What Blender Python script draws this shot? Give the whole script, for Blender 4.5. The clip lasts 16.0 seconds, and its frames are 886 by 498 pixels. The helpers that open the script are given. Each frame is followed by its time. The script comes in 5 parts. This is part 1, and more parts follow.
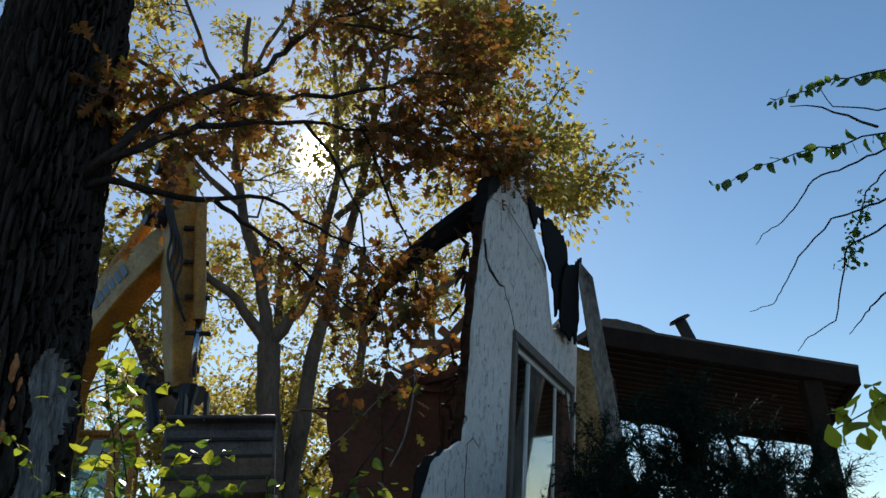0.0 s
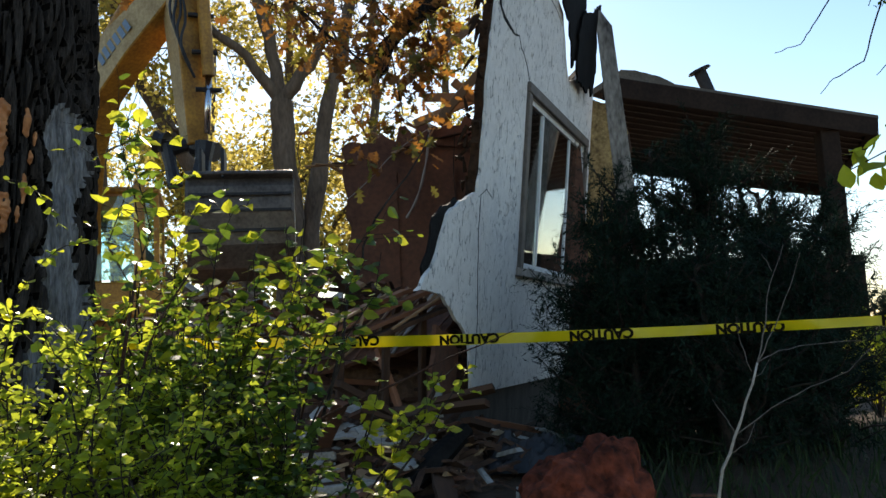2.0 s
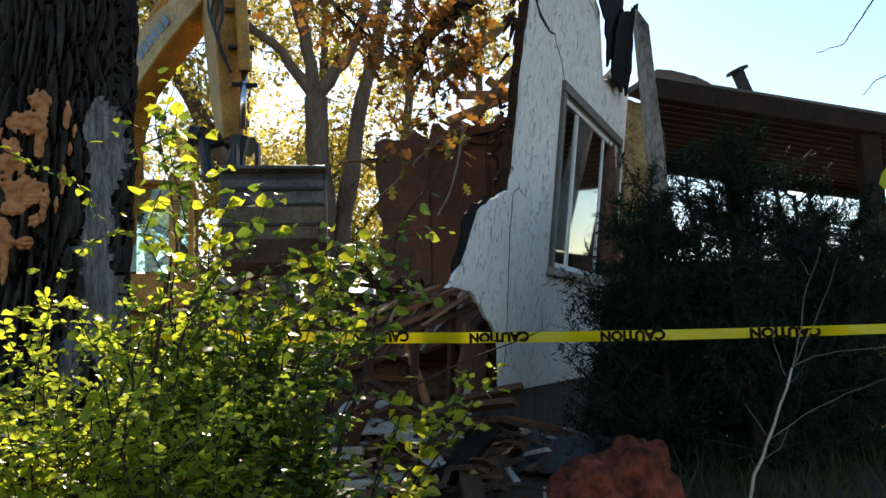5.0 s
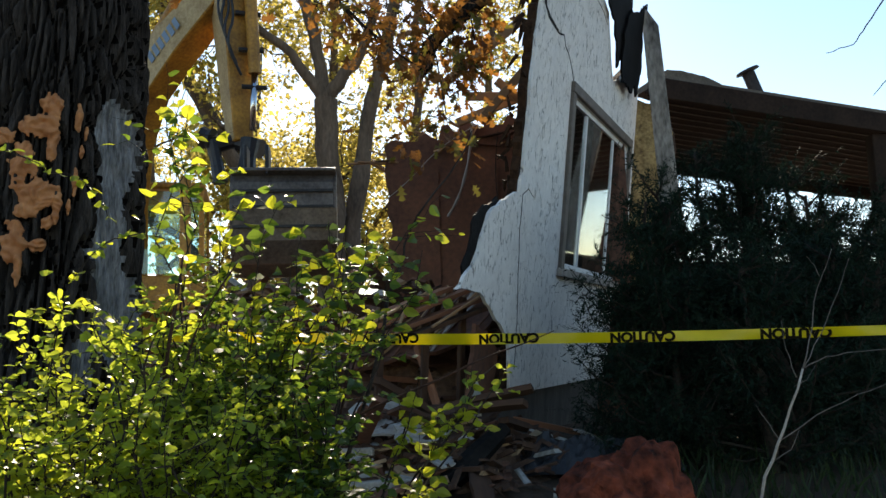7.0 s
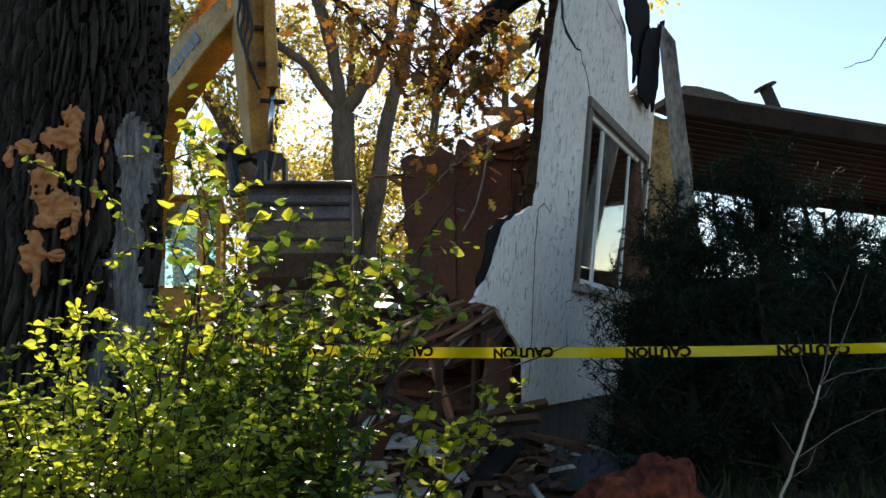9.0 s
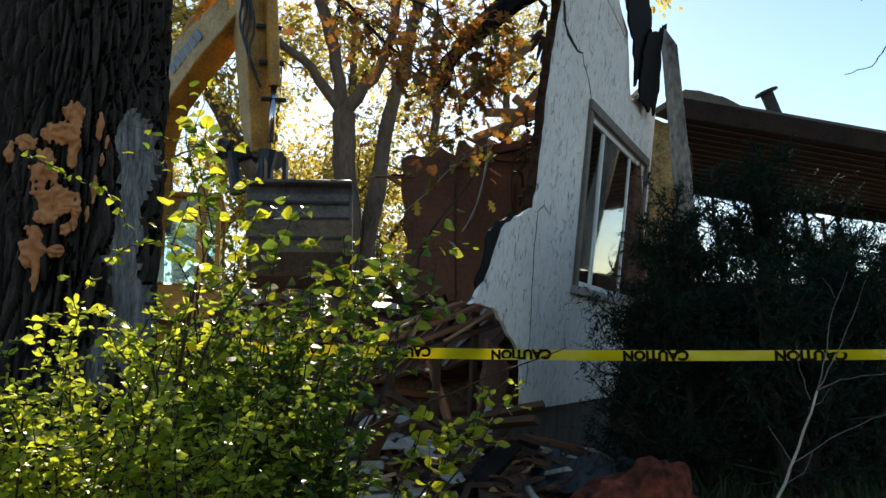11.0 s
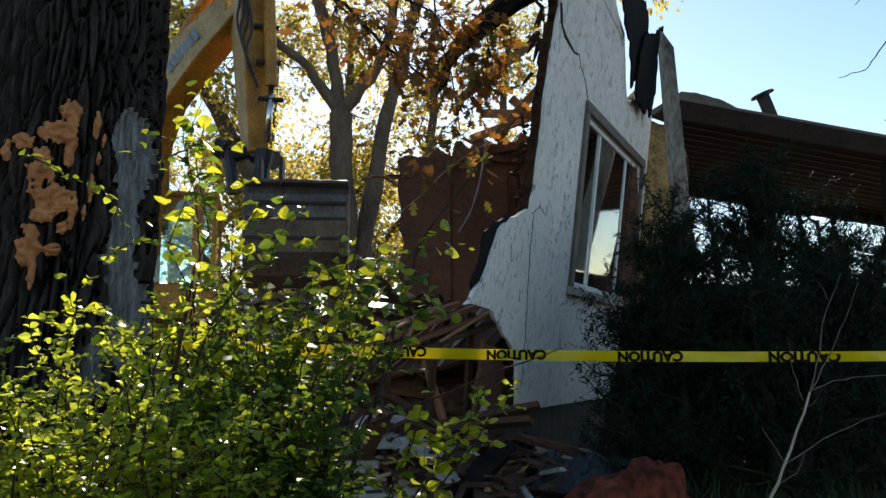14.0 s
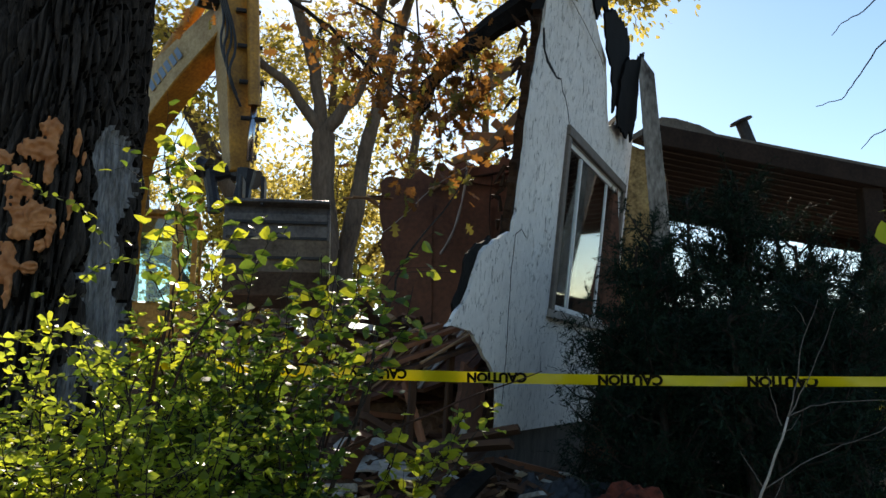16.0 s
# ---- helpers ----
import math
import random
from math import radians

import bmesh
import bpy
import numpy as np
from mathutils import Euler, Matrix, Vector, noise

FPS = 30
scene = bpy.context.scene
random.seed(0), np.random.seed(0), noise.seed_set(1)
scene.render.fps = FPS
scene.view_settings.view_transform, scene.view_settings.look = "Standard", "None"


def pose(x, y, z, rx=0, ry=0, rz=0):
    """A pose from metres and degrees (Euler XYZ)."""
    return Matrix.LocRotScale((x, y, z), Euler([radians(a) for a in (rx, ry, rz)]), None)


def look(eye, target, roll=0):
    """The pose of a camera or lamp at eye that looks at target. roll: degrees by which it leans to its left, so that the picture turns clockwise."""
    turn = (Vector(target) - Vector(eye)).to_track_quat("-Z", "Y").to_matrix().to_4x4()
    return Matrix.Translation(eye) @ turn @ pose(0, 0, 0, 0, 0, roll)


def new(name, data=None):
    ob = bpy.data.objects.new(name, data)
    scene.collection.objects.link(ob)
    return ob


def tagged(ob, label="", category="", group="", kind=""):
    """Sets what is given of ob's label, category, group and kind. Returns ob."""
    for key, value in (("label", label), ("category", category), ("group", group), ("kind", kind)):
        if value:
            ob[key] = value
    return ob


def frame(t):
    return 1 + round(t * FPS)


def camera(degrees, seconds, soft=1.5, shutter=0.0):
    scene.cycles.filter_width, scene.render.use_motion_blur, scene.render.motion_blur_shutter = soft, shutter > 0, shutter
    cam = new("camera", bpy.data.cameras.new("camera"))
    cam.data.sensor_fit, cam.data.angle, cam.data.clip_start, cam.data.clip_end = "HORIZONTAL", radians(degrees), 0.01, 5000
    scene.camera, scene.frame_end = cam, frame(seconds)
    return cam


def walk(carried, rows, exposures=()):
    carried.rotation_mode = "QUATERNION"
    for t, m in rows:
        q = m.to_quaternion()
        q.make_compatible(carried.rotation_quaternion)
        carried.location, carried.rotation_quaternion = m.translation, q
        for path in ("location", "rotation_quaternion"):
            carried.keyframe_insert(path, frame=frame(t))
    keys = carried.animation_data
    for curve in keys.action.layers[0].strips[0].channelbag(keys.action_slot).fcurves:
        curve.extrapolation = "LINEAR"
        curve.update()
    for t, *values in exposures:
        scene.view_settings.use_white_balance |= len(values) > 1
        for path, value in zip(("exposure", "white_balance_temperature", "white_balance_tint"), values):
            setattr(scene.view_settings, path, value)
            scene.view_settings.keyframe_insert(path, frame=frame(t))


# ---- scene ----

# ---- camera: held at head height, tilting down from the treetops, then nearly still ----
ROWS = """
0 -4.286 23.089 2.52 0.005 -0.031 1.522
0.5 -4.127 19.276 2.72 0.016 -0.032 1.512
1 -3.838 12.589 3.094 0.021 -0.018 1.504
1.5 -3.615 8.706 3.129 0.019 -0.008 1.489
2 -3.186 6.562 2.831 0.013 0.009 1.498
2.5 -2.582 6.278 1.918 0.009 0.006 1.491
3 -1.665 6.404 1.464 0.014 0.003 1.489
3.5 -1.6 6.471 1.363 0.01 0.006 1.493
4 -1.536 6.425 1.655 0.009 0.013 1.497
6.5 -0.73 6.6 1.257 0.009 0.01 1.494
7 -0.535 6.604 1.58 0.01 0.006 1.495
7.5 -0.461 6.605 1.679 0.007 0.007 1.501
8 -0.267 7.371 1.341 0.005 0.013 1.5
8.5 0.272 7.573 0.927 0.007 0.009 1.494
9 0.484 7.627 1.024 0.013 0.001 1.488
11.5 0.278 7.686 0.152 0.013 -0.001 1.488
12 0.177 7.71 0.245 0.013 -0.005 1.487
12.5 0.181 7.732 0.408 0.016 -0.009 1.486
13 0.152 7.658 0.56 0.012 -0.005 1.49
13.5 0.131 7.712 0.457 0.015 -0.01 1.482
14 0.043 7.714 0.025 0.015 -0.013 1.485
14.5 -0.107 7.908 -0.266 0.011 -0.011 1.486
15 -0.388 8.323 -0.37 0.009 -0.003 1.491
15.5 -0.709 8.937 -0.425 0.011 -0.016 1.486
16 -1.329 9.182 -0.36 0.013 -0.014 1.488
"""
cam = camera(56.0, 16.0)
path = []
for line in ROWS.strip().splitlines():
    t, yaw, pitch, roll, x, y, z = (float(a) for a in line.split())
    path.append((t, pose(x, y, z, 90 + pitch, roll, yaw)))
walk(cam, path, exposures=[(0.0, 0.08, 6200, 7), (0.5, 0.14, 6200, 8), (1.0, 0.42, 6500, 10), (1.6, 0.88, 7000, 12), (4.0, 1.22, 7350, 12), (8.0, 1.16, 7350, 12), (11.5, 0.98, 7300, 11), (13.0, 0.95, 7300, 11), (16.0, 0.87, 7150, 11)])

# ---- light: a low autumn sun ahead of the camera ----
SUN_DIR = Vector((-0.0605, 0.878, 0.4995)).normalized()
SUN_ELEV = math.asin(SUN_DIR.z)
SUN_ROT = math.atan2(SUN_DIR.x, SUN_DIR.y)
world = bpy.data.worlds.new("world")
scene.world = world
world.use_nodes = True
wn = world.node_tree.nodes
wl = world.node_tree.links
sky = wn.new("ShaderNodeTexSky")
sky.sky_type = "NISHITA"
sky.sun_disc = False
sky.sun_elevation = SUN_ELEV
sky.sun_rotation = SUN_ROT
sky.air_density = 1.0
sky.dust_density = 0.15
sky.ozone_density = 1.3
bg = wn["Background"]
bg.inputs["Strength"].default_value = 0.108
# the sun's own glare and the bright air close round it
wtc = wn.new("ShaderNodeTexCoord")
dot = wn.new("ShaderNodeVectorMath")
dot.operation = "DOT_PRODUCT"
dot.inputs[1].default_value = SUN_DIR
wl.new(wtc.outputs["Generated"], dot.inputs[0])
deep = wn.new("ShaderNodeHueSaturation")
deep.inputs["Saturation"].default_value = 1.12
deep.inputs["Hue"].default_value = 0.496
wl.new(sky.outputs[0], deep.inputs["Color"])
total = deep.outputs[0]
for power, amount in ((9000.0, 300.0), (260.0, 1.5)):
    pw, sc, ad = wn.new("ShaderNodeMath"), wn.new("ShaderNodeVectorMath"), wn.new("ShaderNodeVectorMath")
    pw.operation, sc.operation, ad.operation = "POWER", "SCALE", "ADD"
    mx = wn.new("ShaderNodeMath")
    mx.operation = "MAXIMUM"
    mx.inputs[1].default_value = 0.0
    wl.new(dot.outputs["Value"], mx.inputs[0])
    wl.new(mx.outputs[0], pw.inputs[0])
    pw.inputs[1].default_value = power
    sc.inputs[0].default_value = (amount, amount * 0.95, amount * 0.86)
    wl.new(pw.outputs[0], sc.inputs["Scale"])
    wl.new(total, ad.inputs[0])
    wl.new(sc.outputs[0], ad.inputs[1])
    total = ad.outputs[0]
wl.new(total, bg.inputs["Color"])

sun_data = bpy.data.lights.new("sun", "SUN")
sun_data.energy = 5.0
sun_data.angle = radians(0.5)
sun_data.color = (1.0, 0.93, 0.82)
sun = new("sun", sun_data)
sun.matrix_world = look((0, 0, 30), Vector((0, 0, 30)) - SUN_DIR)


# ---- materials ----
def material(name, dark, light, scale=8.0, rough=0.8, bump=0.3, fine=6.0, metal=0.0, stretch=(1, 1, 1), island=0.0,
             through_light=0.0, through_color=None, dist=0.01, spec=0.5, rand=0.0):
    """Two scales of noise between two colours, with relief; optional light passing through thin leaves."""
    m = bpy.data.materials.new(name)
    m.use_nodes = True
    n, l = m.node_tree.nodes, m.node_tree.links
    p = n["Principled BSDF"]
    tc = n.new("ShaderNodeTexCoord")
    mp = n.new("ShaderNodeMapping")
    mp.inputs["Scale"].default_value = stretch
    l.new(tc.outputs["Object"], mp.inputs["Vector"])
    big, small = n.new("ShaderNodeTexNoise"), n.new("ShaderNodeTexNoise")
    big.inputs["Scale"].default_value, small.inputs["Scale"].default_value = scale, scale * fine
    big.inputs["Detail"].default_value, small.inputs["Detail"].default_value = 6, 8
    for k in (big, small):
        l.new(mp.outputs[0], k.inputs["Vector"])
    mix = n.new("ShaderNodeMix")
    mix.data_type = "FLOAT"
    mix.inputs[0].default_value = 0.45
    l.new(big.outputs["Fac"], mix.inputs[2])
    l.new(small.outputs["Fac"], mix.inputs[3])
    fac = mix.outputs[0]
    if island or rand:
        src = n.new("ShaderNodeNewGeometry").outputs["Random Per Island"] if island else n.new("ShaderNodeObjectInfo").outputs["Random"]
        mx = n.new("ShaderNodeMix")
        mx.data_type = "FLOAT"
        mx.inputs[0].default_value = island or rand
        l.new(fac, mx.inputs[2])
        l.new(src, mx.inputs[3])
        fac = mx.outputs[0]
    ramp = n.new("ShaderNodeValToRGB")
    ramp.color_ramp.elements[0].position, ramp.color_ramp.elements[1].position = (0.12, 0.88) if (island or rand) else (0.32, 0.68)
    ramp.color_ramp.elements[0].color, ramp.color_ramp.elements[1].color = (*dark, 1), (*light, 1)
    l.new(fac, ramp.inputs[0])
    l.new(ramp.outputs[0], p.inputs["Base Color"])
    p.inputs["Roughness"].default_value = rough
    p.inputs["Metallic"].default_value = metal
    p.inputs["Specular IOR Level"].default_value = spec
    if bump:
        b = n.new("ShaderNodeBump")
        b.inputs["Strength"].default_value = bump
        b.inputs["Distance"].default_value = dist
        l.new(mix.outputs[0], b.inputs["Height"])
        l.new(b.outputs[0], p.inputs["Normal"])
    if through_light:
        tr = n.new("ShaderNodeBsdfTranslucent")
        if through_color:
            hue = n.new("ShaderNodeMix")
            hue.data_type = "RGBA"
            hue.inputs[0].default_value = 0.5
            l.new(ramp.outputs[0], hue.inputs[6])
            hue.inputs[7].default_value = (*through_color, 1)
            l.new(hue.outputs[2], tr.inputs["Color"])
        else:
            l.new(ramp.outputs[0], tr.inputs["Color"])
        sh = n.new("ShaderNodeMixShader")
        sh.inputs[0].default_value = through_light
        l.new(p.outputs[0], sh.inputs[1])
        l.new(tr.outputs[0], sh.inputs[2])
        l.new(sh.outputs[0], n["Material Output"].inputs["Surface"])
    return m


def stucco_material():
    """Off-white render with short vertical trowel drags, their shadow flecks put into the colour."""
    m = material("stucco", (0.66, 0.63, 0.60), (0.86, 0.83, 0.79), 1.3, 0.9, 0.0, 12)
    n, l = m.node_tree.nodes, m.node_tree.links
    p = n["Principled BSDF"]
    tc = n.new("ShaderNodeTexCoord")
    mp = n.new("ShaderNodeMapping")
    mp.inputs["Scale"].default_value = (27, 27, 10)
    mp.inputs["Rotation"].default_value = (0, 0.15, 0)
    l.new(tc.outputs["Object"], mp.inputs["Vector"])
    nz = n.new("ShaderNodeTexNoise")
    nz.inputs["Scale"].default_value = 1.0
    nz.inputs["Detail"].default_value = 3
    nz.inputs["Distortion"].default_value = 1.5
    l.new(mp.outputs[0], nz.inputs["Vector"])
    r = n.new("ShaderNodeValToRGB")
    r.color_ramp.elements[0].position, r.color_ramp.elements[1].position = 0.30, 0.42
    l.new(nz.outputs["Fac"], r.inputs[0])
    gr = n.new("ShaderNodeTexNoise")
    gr.inputs["Scale"].default_value = 130
    l.new(tc.outputs["Object"], gr.inputs["Vector"])
    add = n.new("ShaderNodeMath")
    add.operation = "MULTIPLY_ADD"
    add.inputs[1].default_value = 0.12
    l.new(gr.outputs["Fac"], add.inputs[0])
    l.new(r.outputs[0], add.inputs[2])
    b = n.new("ShaderNodeBump")
    b.inputs["Strength"].default_value = 0.9
    b.inputs["Distance"].default_value = 0.018
    l.new(add.outputs[0], b.inputs["Height"])
    l.new(b.outputs[0], p.inputs["Normal"])
    # shadow flecks of the drags, multiplied into the base colour
    base = p.inputs["Base Color"].links[0].from_socket
    dm = n.new("ShaderNodeMix")
    dm.data_type = "RGBA"
    dm.blend_type = "MULTIPLY"
    dm.inputs[0].default_value = 0.6
    l.new(base, dm.inputs[6])
    l.new(r.outputs[0], dm.inputs[7])
    l.new(dm.outputs[2], p.inputs["Base Color"])
    return m


def glass_material(name, tint=(0.9, 0.95, 0.95)):
    m = bpy.data.materials.new(name)
    m.use_nodes = True
    p = m.node_tree.nodes["Principled BSDF"]
    p.inputs["Base Color"].default_value = (*tint, 1)
    p.inputs["Roughness"].default_value = 0.03
    p.inputs["Transmission Weight"].default_value = 1.0
    p.inputs["IOR"].default_value = 1.5
    return m


STUCCO = stucco_material()
GLASS = glass_material("window_glass")
CAB_GLASS = glass_material("cab_glass", (0.45, 0.8, 0.85))
CORE_WOOD = material("blackened_core_wood", (0.006, 0.004, 0.003), (0.070, 0.034, 0.017), 6, 0.9, 0.9, 5, spec=0.15, dist=0.03)
WALL_WOOD = material("wall_core_wood", (0.024, 0.010, 0.0055), (0.095, 0.043, 0.021), 5, 0.9, 0.6, 5, stretch=(1, 1, 0.2))
CHAR_AND_DARK = material("charred_wood_and_room_dark", (0.004, 0.004, 0.004), (0.018, 0.016, 0.015), 7, 0.85, 0.8, 5, spec=0.15)
TARPAPER = material("tar_paper", (0.003, 0.003, 0.003), (0.012, 0.011, 0.011), 6, 0.9, 0.5, 6, spec=0.08)
TAN_WOOD = material("raw_lumber", (0.22, 0.12, 0.06), (0.45, 0.28, 0.15), 3, 0.75, 0.3, 8, stretch=(1, 1, 0.3), rand=0.3)
GREY_WOOD = material("weathered_board", (0.20, 0.17, 0.15), (0.42, 0.38, 0.34), 4, 0.85, 0.5, 7, stretch=(2, 2, 0.4))
STAINED_BOARD = material("stained_board", (0.05, 0.04, 0.035), (0.40, 0.36, 0.32), 5, 0.85, 0.5, 4, stretch=(1.5, 1.5, 0.5))
CASING = material("window_casing_wood", (0.07, 0.055, 0.045), (0.16, 0.13, 0.11), 6, 0.7, 0.3, 6)
VINYL = material("white_vinyl", (0.62, 0.63, 0.64), (0.75, 0.76, 0.77), 5, 0.4, 0.05, 6)
DARK_BOARD = material("dark_panel", (0.060, 0.024, 0.014), (0.19, 0.075, 0.040), 2.2, 0.8, 0.4, 9)
RED_BOARD = material("red_brown_board", (0.10, 0.034, 0.016), (0.32, 0.125, 0.058), 2.5, 0.75, 0.4, 9, rand=0.4)
CONCRETE = material("grey_foundation", (0.035, 0.033, 0.031), (0.10, 0.093, 0.085), 3, 0.9, 0.6, 8, stretch=(2, 2, 0.4))
INSULATION = material("yellow_insulation", (0.07, 0.04, 0.014), (0.50, 0.36, 0.15), 5, 0.95, 1.0, 5, dist=0.04)
PORCH_WOOD = material("porch_brown_wood", (0.012, 0.0065, 0.0045), (0.036, 0.021, 0.014), 3, 0.85, 0.4, 8, spec=0.2)
SHINGLE = material("roof_felt", (0.06, 0.05, 0.042), (0.16, 0.13, 0.10), 4, 0.9, 0.6, 8)
PIPE = material("vent_pipe_metal", (0.02, 0.018, 0.018), (0.06, 0.055, 0.055), 9, 0.8, 0.2, 5, spec=0.2)
BARK = material("oak_bark", (0.008, 0.0065, 0.006), (0.078, 0.065, 0.057), 18, 0.95, 1.0, 5, stretch=(1.8, 1.8, 0.25), dist=0.02, spec=0.1)
# near-black bark for the plate gaps: furrow shade put into the colour
FURROW_SHADE = material("bark_furrow_shade", (0.003, 0.0025, 0.002), (0.014, 0.011, 0.009), 14, 1.0, 0.5, 5, stretch=(1.6, 1.6, 0.3), spec=0.03)
BARK_PALE = material("grey_bark", (0.07, 0.066, 0.066), (0.30, 0.29, 0.29), 16, 0.95, 1.0, 4, stretch=(1.6, 1.6, 0.3), dist=0.02)
BARE_WOOD = material("peach_fungus", (0.30, 0.095, 0.028), (0.56, 0.24, 0.09), 9, 0.8, 0.7, 3, dist=0.02)
BRANCH = material("branch_bark", (0.014, 0.010, 0.008), (0.055, 0.042, 0.034), 14, 0.9, 0.6, 4, spec=0.2)
TREE_BARK = material("tree_bark", (0.045, 0.031, 0.022), (0.17, 0.125, 0.09), 5, 0.95, 0.8, 5, stretch=(1, 1, 0.3), dist=0.03)
REDDISH_STEM = material("reddish_stem", (0.022, 0.010, 0.007), (0.075, 0.034, 0.022), 14, 0.85, 0.5, 4, spec=0.2)
TWIG_PALE = material("pale_twig", (0.26, 0.22, 0.18), (0.48, 0.42, 0.36), 20, 0.8, 0.3, 4)
YELLOW_LEAF = material("yellow_leaf", (0.05, 0.048, 0.014), (0.50, 0.38, 0.06), 30, 0.55, 0.0, 2, island=0.85, through_light=0.55, through_color=(0.85, 0.70, 0.18))
OAK_LEAF = material("oak_leaf_brown", (0.055, 0.022, 0.010), (0.30, 0.115, 0.02), 30, 0.6, 0.0, 2, island=0.85, through_light=0.4, through_color=(0.52, 0.23, 0.045))
OAK_GREEN = material("oak_leaf_olive", (0.05, 0.045, 0.012), (0.14, 0.11, 0.02), 30, 0.6, 0.0, 2, island=0.85, through_light=0.4, through_color=(0.35, 0.3, 0.04))
BUSH_LEAF = material("bush_leaf_green", (0.03, 0.08, 0.014), (0.24, 0.32, 0.035), 40, 0.36, 0.0, 2, island=0.85, through_light=0.64, through_color=(0.80, 0.86, 0.07))
# darker copy of the bush green, with shade put into the leaf colour
BUSH_DARK = material("bush_leaf_shade_green", (0.012, 0.04, 0.012), (0.055, 0.11, 0.022), 40, 0.42, 0.0, 2, island=0.8, through_light=0.5, through_color=(0.36, 0.52, 0.05))
BUSH_YELLOW = material("bush_leaf_yellow", (0.18, 0.24, 0.02), (0.42, 0.42, 0.03), 40, 0.42, 0.0, 2, island=0.8, through_light=0.62, through_color=(0.88, 0.86, 0.06))
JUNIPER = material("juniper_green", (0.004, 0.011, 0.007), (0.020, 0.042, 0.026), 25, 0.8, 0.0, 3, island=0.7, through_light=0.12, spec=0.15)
GRASS = material("grass_blade", (0.012, 0.026, 0.007), (0.04, 0.075, 0.016), 25, 0.6, 0.0, 3, island=0.8, through_light=0.4)
SOIL = material("soil_and_litter", (0.024, 0.014, 0.008), (0.095, 0.058, 0.034), 2.2, 0.95, 0.9, 12, dist=0.03)
RED_ROCK = material("red_rock", (0.010, 0.004, 0.003), (0.31, 0.070, 0.036), 3.4, 0.9, 1.0, 4, dist=0.07, spec=0.2)
HEAP = material("rubble_dirt", (0.07, 0.034, 0.02), (0.28, 0.155, 0.095), 3.5, 0.95, 1.0, 6, dist=0.06)
PLASTER = material("white_plasterboard", (0.20, 0.18, 0.155), (0.56, 0.53, 0.48), 4, 0.9, 0.3, 7)
PALE_CONCRETE = material("pale_concrete", (0.20, 0.17, 0.14), (0.48, 0.43, 0.37), 7, 0.9, 0.8, 8, dist=0.02)
TARP = material("blue_grey_sheet", (0.006, 0.007, 0.008), (0.030, 0.033, 0.040), 5, 0.5, 0.6, 5, dist=0.03)
TAPE = material("yellow_tape", (0.62, 0.46, 0.008), (0.78, 0.60, 0.012), 5, 0.35, 0.15, 3, through_light=0.3, through_color=(0.85, 0.65, 0.01))
INK = material("black_ink", (0.008, 0.006, 0.003), (0.02, 0.014, 0.006), 30, 0.8, 0.0, spec=0.05)
YELLOW_PAINT = material("digger_yellow_paint", (0.20, 0.085, 0.014), (0.60, 0.29, 0.035), 3.5, 0.55, 0.15, 8)
CREAM_PAINT = material("digger_cream_paint", (0.26, 0.15, 0.05), (0.55, 0.40, 0.19), 3.5, 0.55, 0.15, 8)
BLACK_STEEL = material("black_greasy_steel", (0.008, 0.008, 0.01), (0.035, 0.035, 0.04), 8, 0.45, 0.3, 5, metal=0.3)
WORN_STEEL = material("worn_bucket_steel", (0.055, 0.042, 0.034), (0.20, 0.165, 0.14), 4, 0.42, 0.4, 7, metal=0.4)
CHROME = material("cylinder_rod", (0.55, 0.55, 0.57), (0.7, 0.7, 0.72), 6, 0.18, 0.0, metal=1.0)
BLUE_PAINT = material("faded_blue_lettering", (0.12, 0.18, 0.26), (0.20, 0.28, 0.38), 8, 0.6, 0.0)


# ---- mesh tools ----
WORLD_OF = {}


def thing(name, loc, label, category, group="", kind=""):
    e = new(name)
    e.empty_display_size = 0.1
    e.location = loc
    WORLD_OF[e] = Matrix.Translation(loc)
    return tagged(e, label, category, group, kind)


def adopt(ob, parent, at=None):
    """Hang ob under parent, keeping its place at (a world pose)."""
    at = at or Matrix.Identity(4)
    ob.matrix_basis = at
    if parent:
        ob.parent = parent
        ob.matrix_parent_inverse = WORLD_OF[parent].inverted()
    WORLD_OF[ob] = at
    return ob


